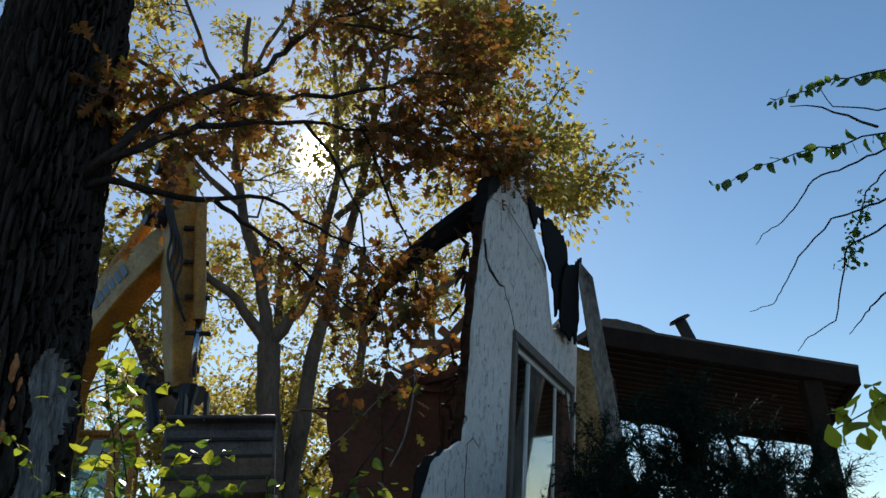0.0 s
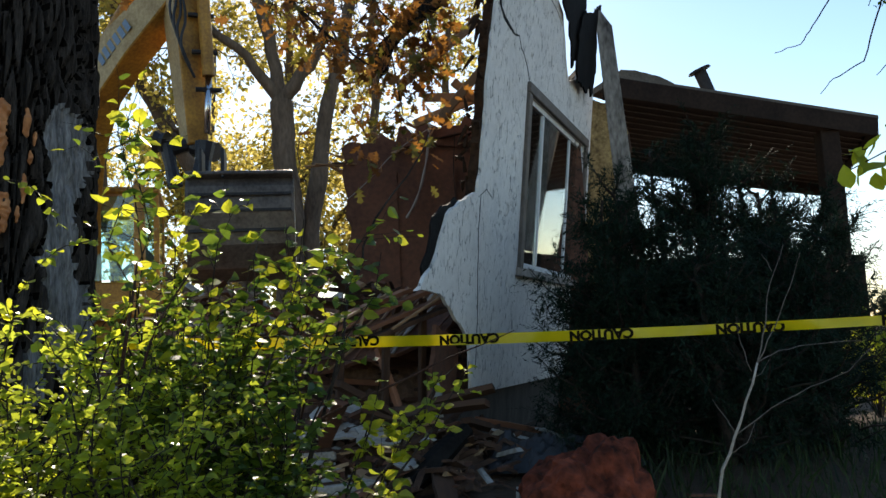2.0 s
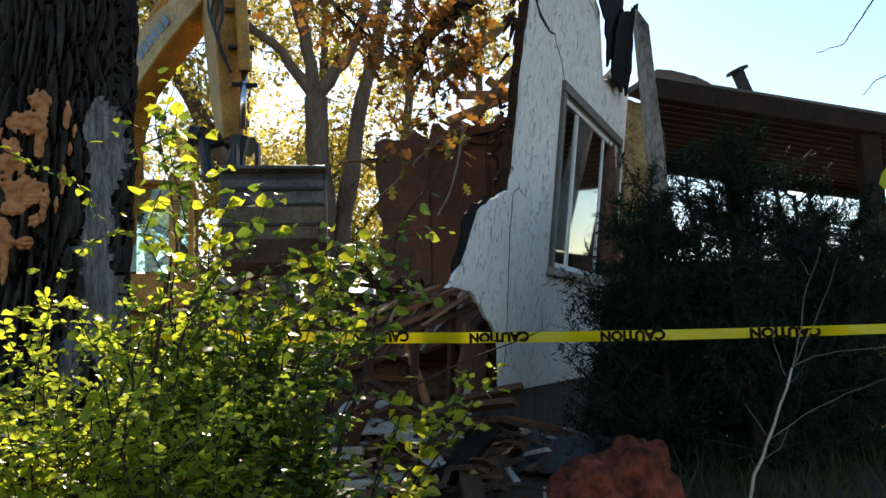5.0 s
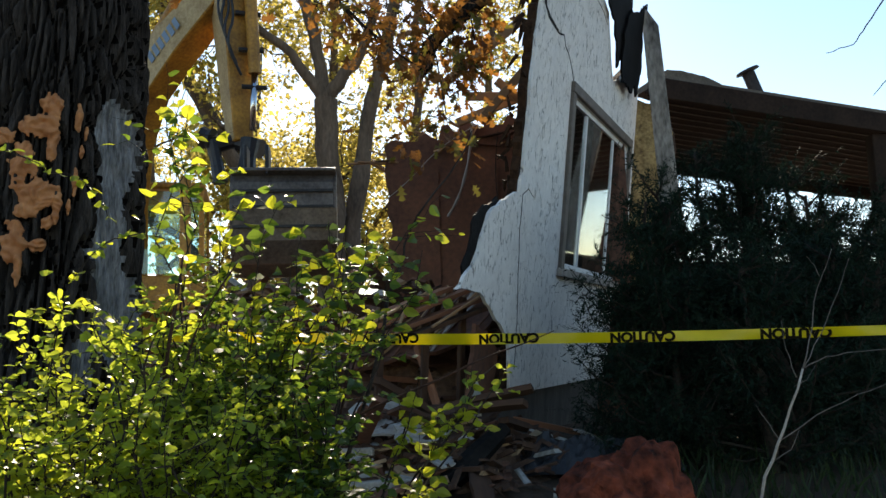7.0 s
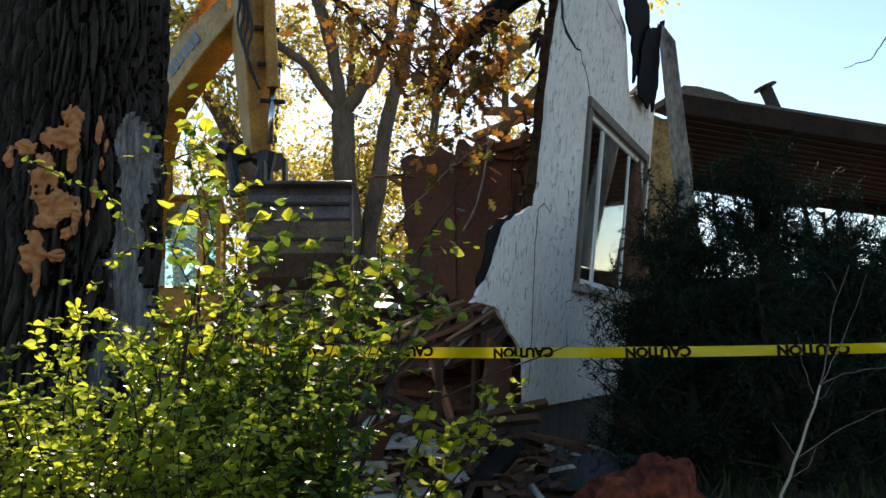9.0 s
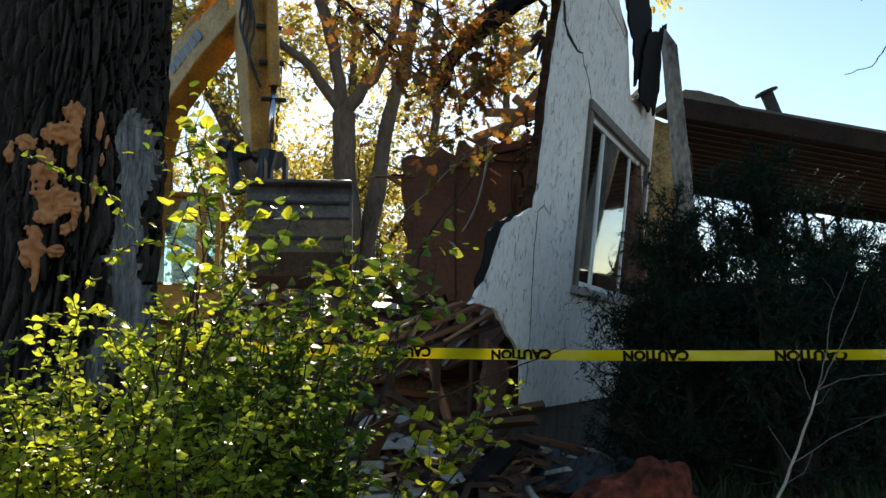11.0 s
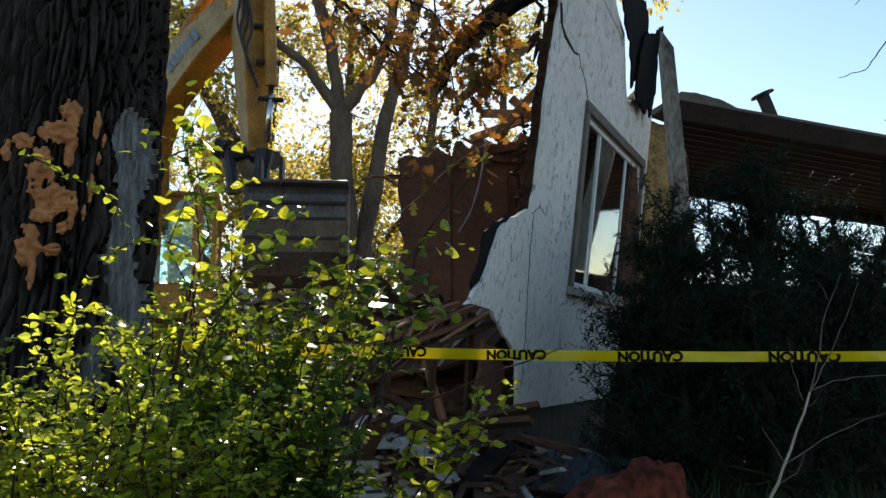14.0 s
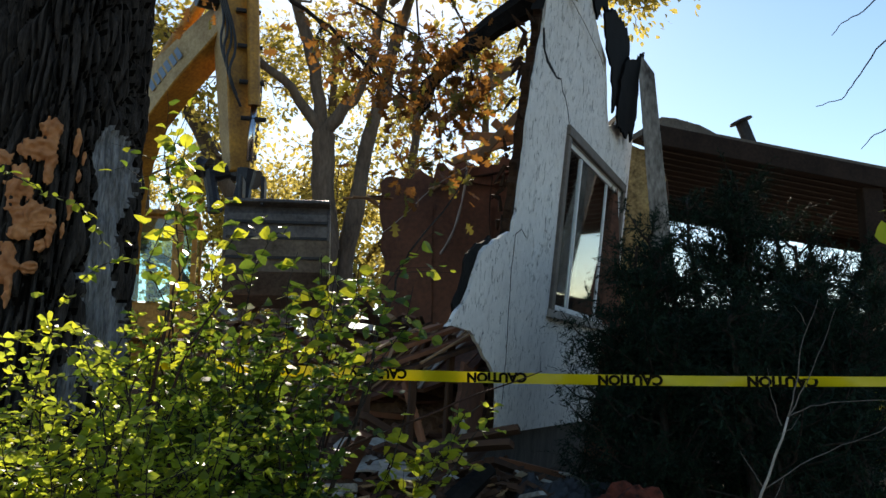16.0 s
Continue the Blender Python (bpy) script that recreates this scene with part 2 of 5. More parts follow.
class Geo:
    """Collects vertices and faces of one mesh."""

    def __init__(self):
        self.v, self.f, self.m = [], [], []

    def tube(self, pts, radii, sides=8, mi=0, cap=True):
        pts = [Vector(p) for p in pts]
        start, ref = len(self.v), Vector((0.31, 0.17, 0.93)).normalized()
        for i, p in enumerate(pts):
            d = (pts[min(i + 1, len(pts) - 1)] - pts[max(i - 1, 0)]).normalized()
            a = d.cross(ref)
            if a.length < 0.1:
                a = d.cross(Vector((1, 0, 0)))
            a.normalize()
            b = d.cross(a)
            for k in range(sides):
                w = 2 * math.pi * k / sides
                self.v.append(p + (a * math.cos(w) + b * math.sin(w)) * radii[i])
        for i in range(len(pts) - 1):
            for k in range(sides):
                q0, q1 = start + i * sides + k, start + i * sides + (k + 1) % sides
                self.f.append((q0, q1, q1 + sides, q0 + sides))
                self.m.append(mi)
        if cap:
            self.f.append(tuple(range(start + sides - 1, start - 1, -1)))
            self.f.append(tuple(range(len(self.v) - sides, len(self.v))))
            self.m += [mi, mi]
        return self

    def box(self, m, sx, sy, sz, mi=0, taper=1.0):
        s = len(self.v)
        for z in (-0.5, 0.5):
            k = taper if z > 0 else 1.0
            for x, y in ((-0.5, -0.5), (0.5, -0.5), (0.5, 0.5), (-0.5, 0.5)):
                self.v.append(m @ Vector((x * sx * k, y * sy * k, z * sz)))
        for f in ((3, 2, 1, 0), (4, 5, 6, 7), (0, 1, 5, 4), (1, 2, 6, 5), (2, 3, 7, 6), (3, 0, 4, 7)):
            self.f.append(tuple(s + i for i in f))
            self.m.append(mi)
        return self

    def prism(self, poly, m, y0, y1, holes=(), mi=0):
        """A flat outline in local x-z, with holes, given thickness from y0 to y1."""
        bm = bmesh.new()
        loops = []
        for ring in (poly, *holes):
            vs = [bm.verts.new((a, 0, b)) for a, b in ring]
            for i, q in enumerate(vs):
                bm.edges.new((q, vs[(i + 1) % len(vs)]))
            loops.append(len(ring))
        bm.verts.ensure_lookup_table()
        bmesh.ops.triangle_fill(bm, use_beauty=True, edges=bm.edges[:])
        bm.verts.index_update()
        tris = []
        for f in bm.faces:
            ids = [w.index for w in f.verts]
            tris.append(ids if f.normal.y < 0 else ids[::-1])
        flat = [(w.co.x, w.co.z) for w in bm.verts]
        bm.free()
        s, n = len(self.v), len(flat)
        lo, hi = min(y0, y1), max(y0, y1)
        for y in (lo, hi):
            self.v += [m @ Vector((a, y, b)) for a, b in flat]
        for a, b, c in tris:
            self.f += [(s + a, s + b, s + c), (s + n + c, s + n + b, s + n + a)]
            self.m += [mi, mi]
        o = 0
        for count in loops:
            for i in range(count):
                a, b = o + i, o + (i + 1) % count
                self.f.append((s + a, s + b, s + n + b, s + n + a))
                self.m.append(mi)
            o += count
        return self

    def add(self, v, f, mi=0):
        s = len(self.v)
        self.v += list(v)
        self.f += [tuple(s + i for i in q) for q in f]
        self.m += [mi] * len(f)
        return self

    def mesh(self, name, mats, smooth=False, bevel=0.0, fix=True):
        me = bpy.data.meshes.new(name)
        me.from_pydata([tuple(p) for p in self.v], [], self.f)
        for m in mats if isinstance(mats, (list, tuple)) else [mats]:
            me.materials.append(m)
        if len(me.materials) > 1:
            me.polygons.foreach_set("material_index", self.m)
        if fix or bevel:
            bm = bmesh.new()
            bm.from_mesh(me)
            bmesh.ops.recalc_face_normals(bm, faces=bm.faces[:])
            if bevel:
                edges = [e for e in bm.edges if len(e.link_faces) == 2 and e.calc_face_angle(0) > 0.5]
                bmesh.ops.bevel(bm, geom=edges, offset=bevel, segments=1, affect="EDGES", profile=0.5)
            bm.to_mesh(me)
            bm.free()
        if smooth:
            me.polygons.foreach_set("use_smooth", [True] * len(me.polygons))
        me.update()
        return me

    def part(self, name, mats, parent=None, label="", at=None, smooth=False, bevel=0.0, fix=True, **tags):
        ob = new(name, self.mesh(name, mats, smooth, bevel, fix))
        adopt(ob, parent, at)
        return tagged(ob, label, **tags)


def jag(poly, step, amp, rng, closed=True):
    """The outline with its sides broken up unevenly."""
    out = []
    n = len(poly)
    for i in range(n if closed else n - 1):
        a, b = Vector(poly[i]), Vector(poly[(i + 1) % n])
        k = max(1, int((b - a).length / step))
        side = Vector((-(b - a).y, (b - a).x)).normalized() if (b - a).length > 0 else Vector((0, 0))
        for j in range(k):
            q = a.lerp(b, j / k)
            if j:
                q = q + side * rng.uniform(-amp, amp)
            out.append((q.x, q.y))
    return out


def rounded(pts, times=2):
    """The polyline with its corners cut, so that it hangs in curves."""
    pts = [Vector(p) for p in pts]
    for _ in range(times):
        out = [pts[0]]
        for a, b in zip(pts, pts[1:]):
            out += [a.lerp(b, 0.25), a.lerp(b, 0.75)]
        pts = out + [pts[-1]]
    return pts


def wander(a, b, n, amp, rng):
    a, b = Vector(a), Vector(b)
    amp *= (b - a).length
    pts = []
    for i in range(n + 1):
        k = i / n
        p = a.lerp(b, k)
        if 0 < i:
            p += Vector([rng.uniform(-amp, amp) for _ in range(3)])
        pts.append(p)
    return pts


def along(pts, k):
    """The point at share k of a polyline."""
    f = k * (len(pts) - 1)
    i = min(int(f), len(pts) - 2)
    return pts[i].lerp(pts[i + 1], f - i)


OVAL = (np.array([(0, 0, 0), (-0.25, 0.20, 0.06), (-0.36, 0.46, 0.09), (-0.20, 0.78, 0.03), (0, 1, -0.08), (0.20, 0.78, 0.03), (0.36, 0.46, 0.09), (0.25, 0.20, 0.06), (0, 0.5, 0)]),
        [(0, 8, 2, 1), (8, 4, 3, 2), (0, 7, 6, 8), (8, 6, 5, 4)])
SLIM = (np.array([(0, 0, 0), (-0.26, 0.45, 0.05), (0, 1, -0.04), (0.26, 0.45, 0.05)]), [(0, 2, 1), (0, 3, 2)])
OAK = (np.array([(0, 0, 0), (-0.10, 0.20, 0), (-0.34, 0.30, 0.05), (-0.12, 0.40, 0), (-0.46, 0.62, 0.07), (-0.12, 0.62, 0.0), (-0.26, 0.90, 0.05), (0, 1, -0.05),
                 (0.26, 0.90, 0.05), (0.12, 0.62, 0.0), (0.46, 0.62, 0.07), (0.12, 0.40, 0), (0.34, 0.30, 0.05), (0.10, 0.20, 0)]),
       [(0, 13, 1), (1, 3, 2), (1, 13, 11, 3), (13, 12, 11), (3, 5, 4), (3, 11, 9, 5), (11, 10, 9), (5, 7, 6), (5, 9, 7), (9, 8, 7)])


def scatter(shape, places, dirs, sizes, rng, flat=0.5):
    """Leaves of one shape at many places, each along its direction, turned at random."""
    tv, tf = shape
    n = len(places)
    y = np.array(dirs, float) + 1e-6
    y /= np.linalg.norm(y, axis=1)[:, None]
    up = rng.normal(size=(n, 3)) + np.array([0, 0, flat * 3])
    x = np.cross(y, up)
    x /= np.linalg.norm(x, axis=1)[:, None] + 1e-9
    z = np.cross(x, y)
    s = np.array(sizes)[:, None, None]
    v = (tv[None, :, 0:1] * x[:, None] + tv[None, :, 1:2] * y[:, None] + tv[None, :, 2:3] * z[:, None] * rng.uniform(-1, 2.5, size=(n, 1, 1))) * s + np.array(places)[:, None]
    k = len(tv)
    faces = [tuple(i * k + a for a in f) for i in range(n) for f in tf]
    return v.reshape(-1, 3).tolist(), faces


def leaf_part(name, shape, places, dirs, sizes, mat, parent, label="", seed=1, flat=0.5):
    rng = np.random.default_rng(seed)
    v, f = scatter(shape, places, dirs, sizes, rng, flat)
    g = Geo().add(v, f)
    return g.part(name, mat, parent, label, fix=False, kind="stuff")


# ---- ground: a bank that rises to the house, then level to the horizon ----
def ground_height(x, y):
    k = min(max((y - 1.8) / 4.2, 0), 1)
    h = 0.72 * k * k * (3 - 2 * k)
    near = 1 / (1 + (x * x + y * y) / 900)
    return h + near * (0.10 * noise.noise((x * 0.5, y * 0.5, 0)) + 0.04 * noise.noise((x * 2.3, y * 2.3, 4)))


g = Geo()
N = 120
axis = [math.sinh(6.2 * (2 * i / N - 1)) / math.sinh(6.2) * 2500 for i in range(N + 1)]
for yy in axis:
    for xx in axis:
        g.v.append((xx, yy + 4, ground_height(xx, yy + 4)))
for j in range(N):
    for i in range(N):
        a = j * (N + 1) + i
        g.f.append((a, a + 1, a + N + 2, a + N + 1))
        g.m.append(0)
g.part("ground", SOIL, None, "brown soil bank with leaf litter rising to house", smooth=True, fix=False, category="ground", kind="structure")

# ---- the leaning gable wall ----
AZ, LEAN = radians(24.8), radians(7.0)
U = Vector((math.sin(AZ), math.cos(AZ), 0))
OUT = Vector((math.cos(AZ), -math.sin(AZ), 0))
UP = Vector((0, 0, 1)) * math.cos(LEAN) + OUT * math.sin(LEAN)
NOR = U.cross(UP)
CORNER = Vector((0.52, 6.15, 1.13))
# local x along the wall, local z up it, local -y out of it
WALL = Matrix.Translation(CORNER) @ Matrix((U, -NOR, UP)).transposed().to_4x4()

rng = random.Random(4)
house = thing("house_gable_wall", (1.4, 8.0, 0.6), "half-demolished white stucco gable wall leaning outward", "wall", kind="structure")
left_break = [(0.0, 0.0), (-0.10, 0.36), (-0.24, 0.47), (-0.53, 0.62), (-0.74, 0.71), (-1.12, 0.71), (-0.89, 0.87), (-0.81, 0.98), (-0.73, 1.14),
              (-0.68, 1.24), (-0.46, 1.36), (-0.12, 1.47), (-0.08, 1.7), (-0.06, 2.2), (-0.03, 2.6), (0.01, 2.81), (0.07, 3.07), (0.07, 3.47)]
top = [(0.23, 3.56), (0.78, 4.07), (1.09, 4.22), (1.24, 4.05), (1.48, 3.79), (1.76, 3.66), (2.04, 3.58), (2.25, 3.2), (2.4, 3.0), (2.7, 3.1), (3.2, 3.55), (3.60, 3.45), (3.58, 2.6), (3.56, 0.0)]
opening = [(1.06, 1.0), (3.26, 1.0), (3.26, 2.5), (1.06, 2.5)]
outline = jag(left_break, 0.07, 0.016, rng, closed=False) + jag([left_break[-1]] + top[:9], 0.12, 0.012, rng, closed=False)[1:] + top[8:]
# drop the doubled corner
clean = []
for q in outline:
    if not clean or (Vector(q) - Vector(clean[-1])).length > 0.008:
        clean.append(q)
Geo().prism(clean, Matrix.Identity(4), -0.025, 0.0, [opening]).part("stucco_face", STUCCO, house, "cracked white trowelled stucco", at=WALL)
core = [(a + (-0.03 if a < 0.3 else 0.0), b - 0.012) for a, b in jag(left_break[11:], 0.05, 0.03, rng, closed=False)]
core = [(0.0, 0.0), (-0.05, 0.5), (-0.28, 0.9), (-0.34, 1.2)] + core + [(0.25, 3.5), (0.80, 4.0), (1.07, 4.12), (1.46, 3.7), (2.0, 3.5), (2.3, 2.9), (3.2, 3.4), (3.56, 3.35), (3.54, 0.0)]
Geo().prism(core, Matrix.Identity(4), 0.002, 0.065, [opening]).part("wall_core", CORE_WOOD, house, "splintered brown wall framing behind stucco", at=WALL)
# torn grey building paper behind the lower broken edge
paper = jag([(-0.95, 0.72), (-1.0, 0.86), (-0.90, 1.02), (-0.86, 1.2), (-0.72, 1.29), (-0.5, 1.38), (-0.3, 1.3), (-0.3, 0.8)], 0.06, 0.02, rng)
Geo().prism(paper, Matrix.Identity(4), 0.004, 0.02).part("torn_backing", CHAR_AND_DARK, house, "torn dark backing sheet", at=WALL)
# the crack that runs up from the window's corner
crack = Geo()
line = [(1.02, 2.60), (0.93, 2.70), (0.82, 2.78), (0.72, 2.81), (0.65, 2.89), (0.52, 2.86), (0.38, 2.88), (0.24, 2.90), (0.13, 2.96), (0.07, 3.10)]
for (a, b), (c, d) in zip(line, line[1:]):
    for k in range(4):
        p0, p1 = Vector((a, b)).lerp(Vector((c, d)), k / 4), Vector((a, b)).lerp(Vector((c, d)), (k + 1) / 4)
        mid = (p0 + p1) / 2
        ang = math.atan2((p1 - p0).y, (p1 - p0).x)
        wide = (0.009 if a > 0.66 else 0.016 + 0.06 * (0.66 - a)) * rng.uniform(0.6, 1.2)
        crack.box(Matrix.Translation((mid.x, -0.026, mid.y)) @ Matrix.Rotation(-ang, 4, "Y"), (p1 - p0).length * 1.15, 0.004, wide)
for seam in ([(-0.06, 1.46), (-0.07, 1.2), (-0.03, 0.9), (0.02, 0.6), (0.04, 0.35), (0.03, 0.1)], [(-0.06, 1.46), (0.06, 1.52), (0.18, 1.48), (0.33, 1.45)]):
    pts = [Vector(q) for q in jag(seam, 0.08, 0.012, rng, closed=False)]
    for p0, p1 in zip(pts, pts[1:]):
        mid = (p0 + p1) / 2
        crack.box(Matrix.Translation((mid.x, -0.026, mid.y)) @ Matrix.Rotation(-math.atan2((p1 - p0).y, (p1 - p0).x), 4, "Y"), (p1 - p0).length * 1.1, 0.004, rng.uniform(0.002, 0.005))
crack.part("crack", CHAR_AND_DARK, house, "dark jagged crack in stucco", at=WALL)
# loose wire across the gable
wire = [(0.05, -0.05, 3.46), (0.5, -0.05, 3.58), (1.1, -0.05, 3.55), (1.75, -0.05, 3.48), (1.95, -0.045, 3.42)]
Geo().tube(wire, [0.0035] * 5, 5).part("wire", GREY_WOOD, house, "thin loose wire", at=WALL, smooth=True)
# foundation below the stucco
Geo().prism(jag([(-0.1, -0.75), (3.54, -0.75), (3.54, -0.004), (-0.02, -0.004)], 0.2, 0.004, rng), Matrix.Identity(4), 0.03, 0.22).part(
    "foundation", CONCRETE, house, "dark grey foundation strip", at=WALL)
Geo().prism(jag([(-0.55, -0.7), (-0.1, -0.72), (-0.04, 0.3), (-0.2, 0.42), (-0.5, 0.5)], 0.1, 0.02, rng), Matrix.Identity(4), 0.08, 0.11).part(
    "inner_panel", DARK_BOARD, house, "dark brown inner panel below broken corner", at=WALL)

# the three-light window
win = thing("window_1", CORNER + U * 2.25 + UP * 1.0, "three-pane slider window with brown casing, white frame", "window", kind="structure")


def bar(name, u0, u1, v0, v1, y0, y1, mat, parent, label="", bevel=0.006):
    m = Matrix.Translation(((u0 + u1) / 2, (y0 + y1) / 2, (v0 + v1) / 2))
    return Geo().box(m, u1 - u0, y1 - y0, v1 - v0).part(name, mat, parent, label, at=WALL, bevel=bevel)


bar("casing", 0.96, 3.36, 2.503, 2.595, -0.06, 0.02, CASING, win, "weathered brown head casing")
bar("casing", 0.96, 1.057, 0.925, 2.5, -0.055, 0.02, CASING, win)
bar("casing", 3.263, 3.36, 0.925, 2.5, -0.055, 0.02, CASING, win)
bar("sill", 0.94, 3.38, 0.925, 0.997, -0.075, 0.02, GREY_WOOD, win, "weathered grey sill")
for a, b, c, d in ((1.06, 3.26, 2.448, 2.498), (1.06, 3.26, 1.002, 1.05), (1.06, 1.09, 1.052, 2.446), (3.23, 3.26, 1.052, 2.446), (1.59, 1.622, 1.052, 2.446), (2.65, 2.682, 1.052, 2.446)):
    bar("frame_bar", a, b, c, d, -0.012, 0.022, VINYL, win, "", 0.004)
for a, b, y in ((1.092, 1.588, 0.006), (1.624, 2.648, 0.0), (2.684, 3.228, 0.006)):
    bar("pane", a, b, 1.054, 2.444, y, y + 0.006, GLASS, win, "reflecting glass pane", 0)
# near-black sheets added behind the panes to stand in for the unlit room
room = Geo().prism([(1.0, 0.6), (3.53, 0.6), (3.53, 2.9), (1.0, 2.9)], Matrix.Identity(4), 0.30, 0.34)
room.part("inner_wall", CHAR_AND_DARK, house, "near-black sheet standing in for unlit room", at=WALL)
Geo().box(Matrix.Translation((3.51, 0.19, 1.75)), 0.03, 0.2, 2.3).part("room_end", CHAR_AND_DARK, house, "near-black end sheet for unlit room", at=WALL)

# tar paper and roof scraps hanging off the rake
scraps = [
    [(1.22, 4.02), (1.32, 3.88), (1.5, 3.76), (1.62, 3.95), (1.88, 4.0), (1.80, 4.1), (1.6, 4.05), (1.4, 4.02)],
    [(1.75, 3.70), (1.62, 3.86), (1.95, 4.05), (2.57, 4.12), (2.72, 4.06), (2.8, 3.9), (2.62, 3.6), (2.5, 3.3), (2.3, 3.1), (2.12, 3.52), (1.95, 3.56)],
    [(2.40, 3.48), (2.62, 3.78), (2.80, 3.85), (3.05, 3.92), (3.40, 4.16), (3.22, 3.8), (3.30, 3.42), (3.2, 3.08), (3.12, 3.02), (2.98, 3.12), (2.9, 3.0), (2.6, 3.04), (2.42, 2.98)],
]
for i, s in enumerate(scraps):
    Geo().prism(jag(s, 0.06, 0.035, rng), Matrix.Identity(4), -0.05 - 0.03 * i, -0.03 - 0.03 * i).part("tar_paper_scrap", TARPAPER, house, "torn black tar paper", at=WALL)
# charred overhang left along the other rake
Geo().prism(jag([(-0.06, 3.2), (0.02, 3.55), (0.30, 3.78), (0.50, 3.98), (0.66, 4.10), (0.86, 4.32), (0.98, 4.30), (0.96, 4.17), (0.74, 4.06), (0.24, 3.585), (0.06, 3.45)], 0.09, 0.035, rng), Matrix.Identity(4), -0.05, 0.05).part(
    "rake_scrap", CHAR_AND_DARK, house, "charred roof edge scrap", at=WALL)

# charred beam hanging out of the gable
beam = thing("charred_beam", (0.45, 6.6, 4.3), "black charred roof beam hanging from gable", "beam")
bp = [Vector(p) for p in ((1.02, 6.62, 4.78), (0.80, 6.6, 4.62), (0.56, 6.57, 4.44), (0.32, 6.57, 4.23), (0.10, 6.57, 4.02))]
Geo().tube(bp, [0.13, 0.12, 0.10, 0.09, 0.065], 6).part("shaft", CHAR_AND_DARK, beam)
Geo().tube([(0.13, 6.56, 4.02), (0.03, 6.57, 3.92), (-0.02, 6.58, 3.75), (-0.05, 6.58, 3.68)], [0.05, 0.075, 0.07, 0.03], 6).part("broken_end", CHAR_AND_DARK, beam, "snapped hanging end")
# splinters down the broken edge
for k in range(34):
    v = rng.uniform(1.5, 3.3)
    q = WALL @ Vector((-0.07 + 0.03 * (v - 1.5) + rng.uniform(-0.03, 0.02), rng.uniform(0.02, 0.12), v))
    e = q + Vector((rng.uniform(-0.10, 0.03), rng.uniform(-0.05, 0.05), rng.uniform(-0.16, 0.12)))
    Geo().tube([q, q.lerp(e, 0.6), e], [0.020, 0.014, 0.003], 4).part("splinter", CORE_WOOD, house)

# corner of the house: insulation and a leaning grey board
RET = WALL @ Matrix.Translation((4.7, 0, 0)) @ Matrix.Rotation(radians(-90), 4, "Z")
Geo().prism(jag([(-0.5, -0.4), (0.26, -0.4), (0.24, 3.0), (0.1, 3.3), (-0.5, 3.5)], 0.12, 0.03, rng), RET, 0.02, 0.12).part(
    "insulation", INSULATION, house, "exposed yellow insulation at corner")
Geo().prism(jag([(-0.5, -0.5), (0.30, -0.5), (0.28, 2.8), (0.15, 3.2), (-0.5, 3.6)], 0.15, 0.03, rng), RET, 0.125, 0.2).part(
    "return_wall", WALL_WOOD, house, "dark stripped return wall")
lean = thing("leaning_board", (2.62, 8.92, 2.6), "long weathered grey board leaning against house", "board")
q0, q1 = Vector((2.62, 8.86, 2.4)), Vector((2.475, 8.86, 5.14))
d = (q1 - q0).normalized()
face_dir = Vector((-0.28, -0.96, 0))
ax_x = (-face_dir).cross(d).normalized() * -1
rot = Matrix((ax_x, d.cross(ax_x), d)).transposed().to_4x4()
Geo().prism([(-0.11, -1.4), (0.11, -1.4), (0.085, 1.40), (0.02, 1.36), (-0.085, 1.16)], Matrix.Translation((q0 + q1) / 2) @ rot, -0.02, 0.02).part("plank", STAINED_BOARD, lean, bevel=0.006)

# ---- the porch roof behind ----
porch = thing("porch", (5.2, 11.5, 0.7), "dark brown timber porch with low roof", "porch", kind="structure")
FL, FR = Vector((2.75, 10.06, 4.765)), Vector((6.85, 11.02, 4.345))
BACK = Vector((1.45, 4.0, -0.1))


def beam_between(a, b, w, h, name, mat, parent, label="", bevel=0.008):
    a, b = Vector(a), Vector(b)
    x = (b - a).normalized()
    y = Vector((0, 0, 1)).cross(x).normalized()
    z = x.cross(y)
    m = Matrix((x, y, z)).transposed().to_4x4()
    m.translation = (a + b) / 2
    return Geo().box(m, (b - a).length, w, h).part(name, mat, parent, label, bevel=bevel)


down = Vector((0, 0, -1))
beam_between(FL + down * 0.13, FR + down * 0.13, 0.05, 0.26, "fascia", PORCH_WOOD, porch, "brown fascia board")
beam_between(FR + down * 0.13 + Vector((0, 0.05, 0)), FR + BACK + down * 0.13, 0.05, 0.24, "fascia", PORCH_WOOD, porch)
deck = Geo()
a, b = FL + Vector((0, 0.03, 0)), FR + Vector((0.05, 0.03, 0))
deck.v += [a, b, b + BACK, a + BACK] + [q + Vector((0, 0, 0.05)) for q in (a, b, b + BACK, a + BACK)]
for f in ((3, 2, 1, 0), (4, 5, 6, 7), (0, 1, 5, 4), (1, 2, 6, 5), (2, 3, 7, 6), (3, 0, 4, 7)):
    deck.f.append(f)
    deck.m.append(0)
deck.part("roof", SHINGLE, porch, "flat felt roof")
for k in range(13):
    o = BACK * ((k + 0.7) / 13.5) + down * 0.10
    beam_between(FL + o, FR + o - Vector((0.06, 0, 0)), 0.27, 0.035, "soffit_board", PORCH_WOOD, porch, bevel=0)
# paler strips added for the thin lit lines between the soffit boards
for k in range(13):
    o = BACK * ((k + 1.2) / 13.5) + down * 0.122
    beam_between(FL + o, FR + o - Vector((0.08, 0, 0)), 0.025, 0.03, "batten", CASING, porch, bevel=0)
beam_between(FL + BACK + down * 0.2, FR + BACK + down * 0.2, 0.10, 0.30, "back_beam", PORCH_WOOD, porch)
q = FL.lerp(FR, 0.80) + BACK * 0.04
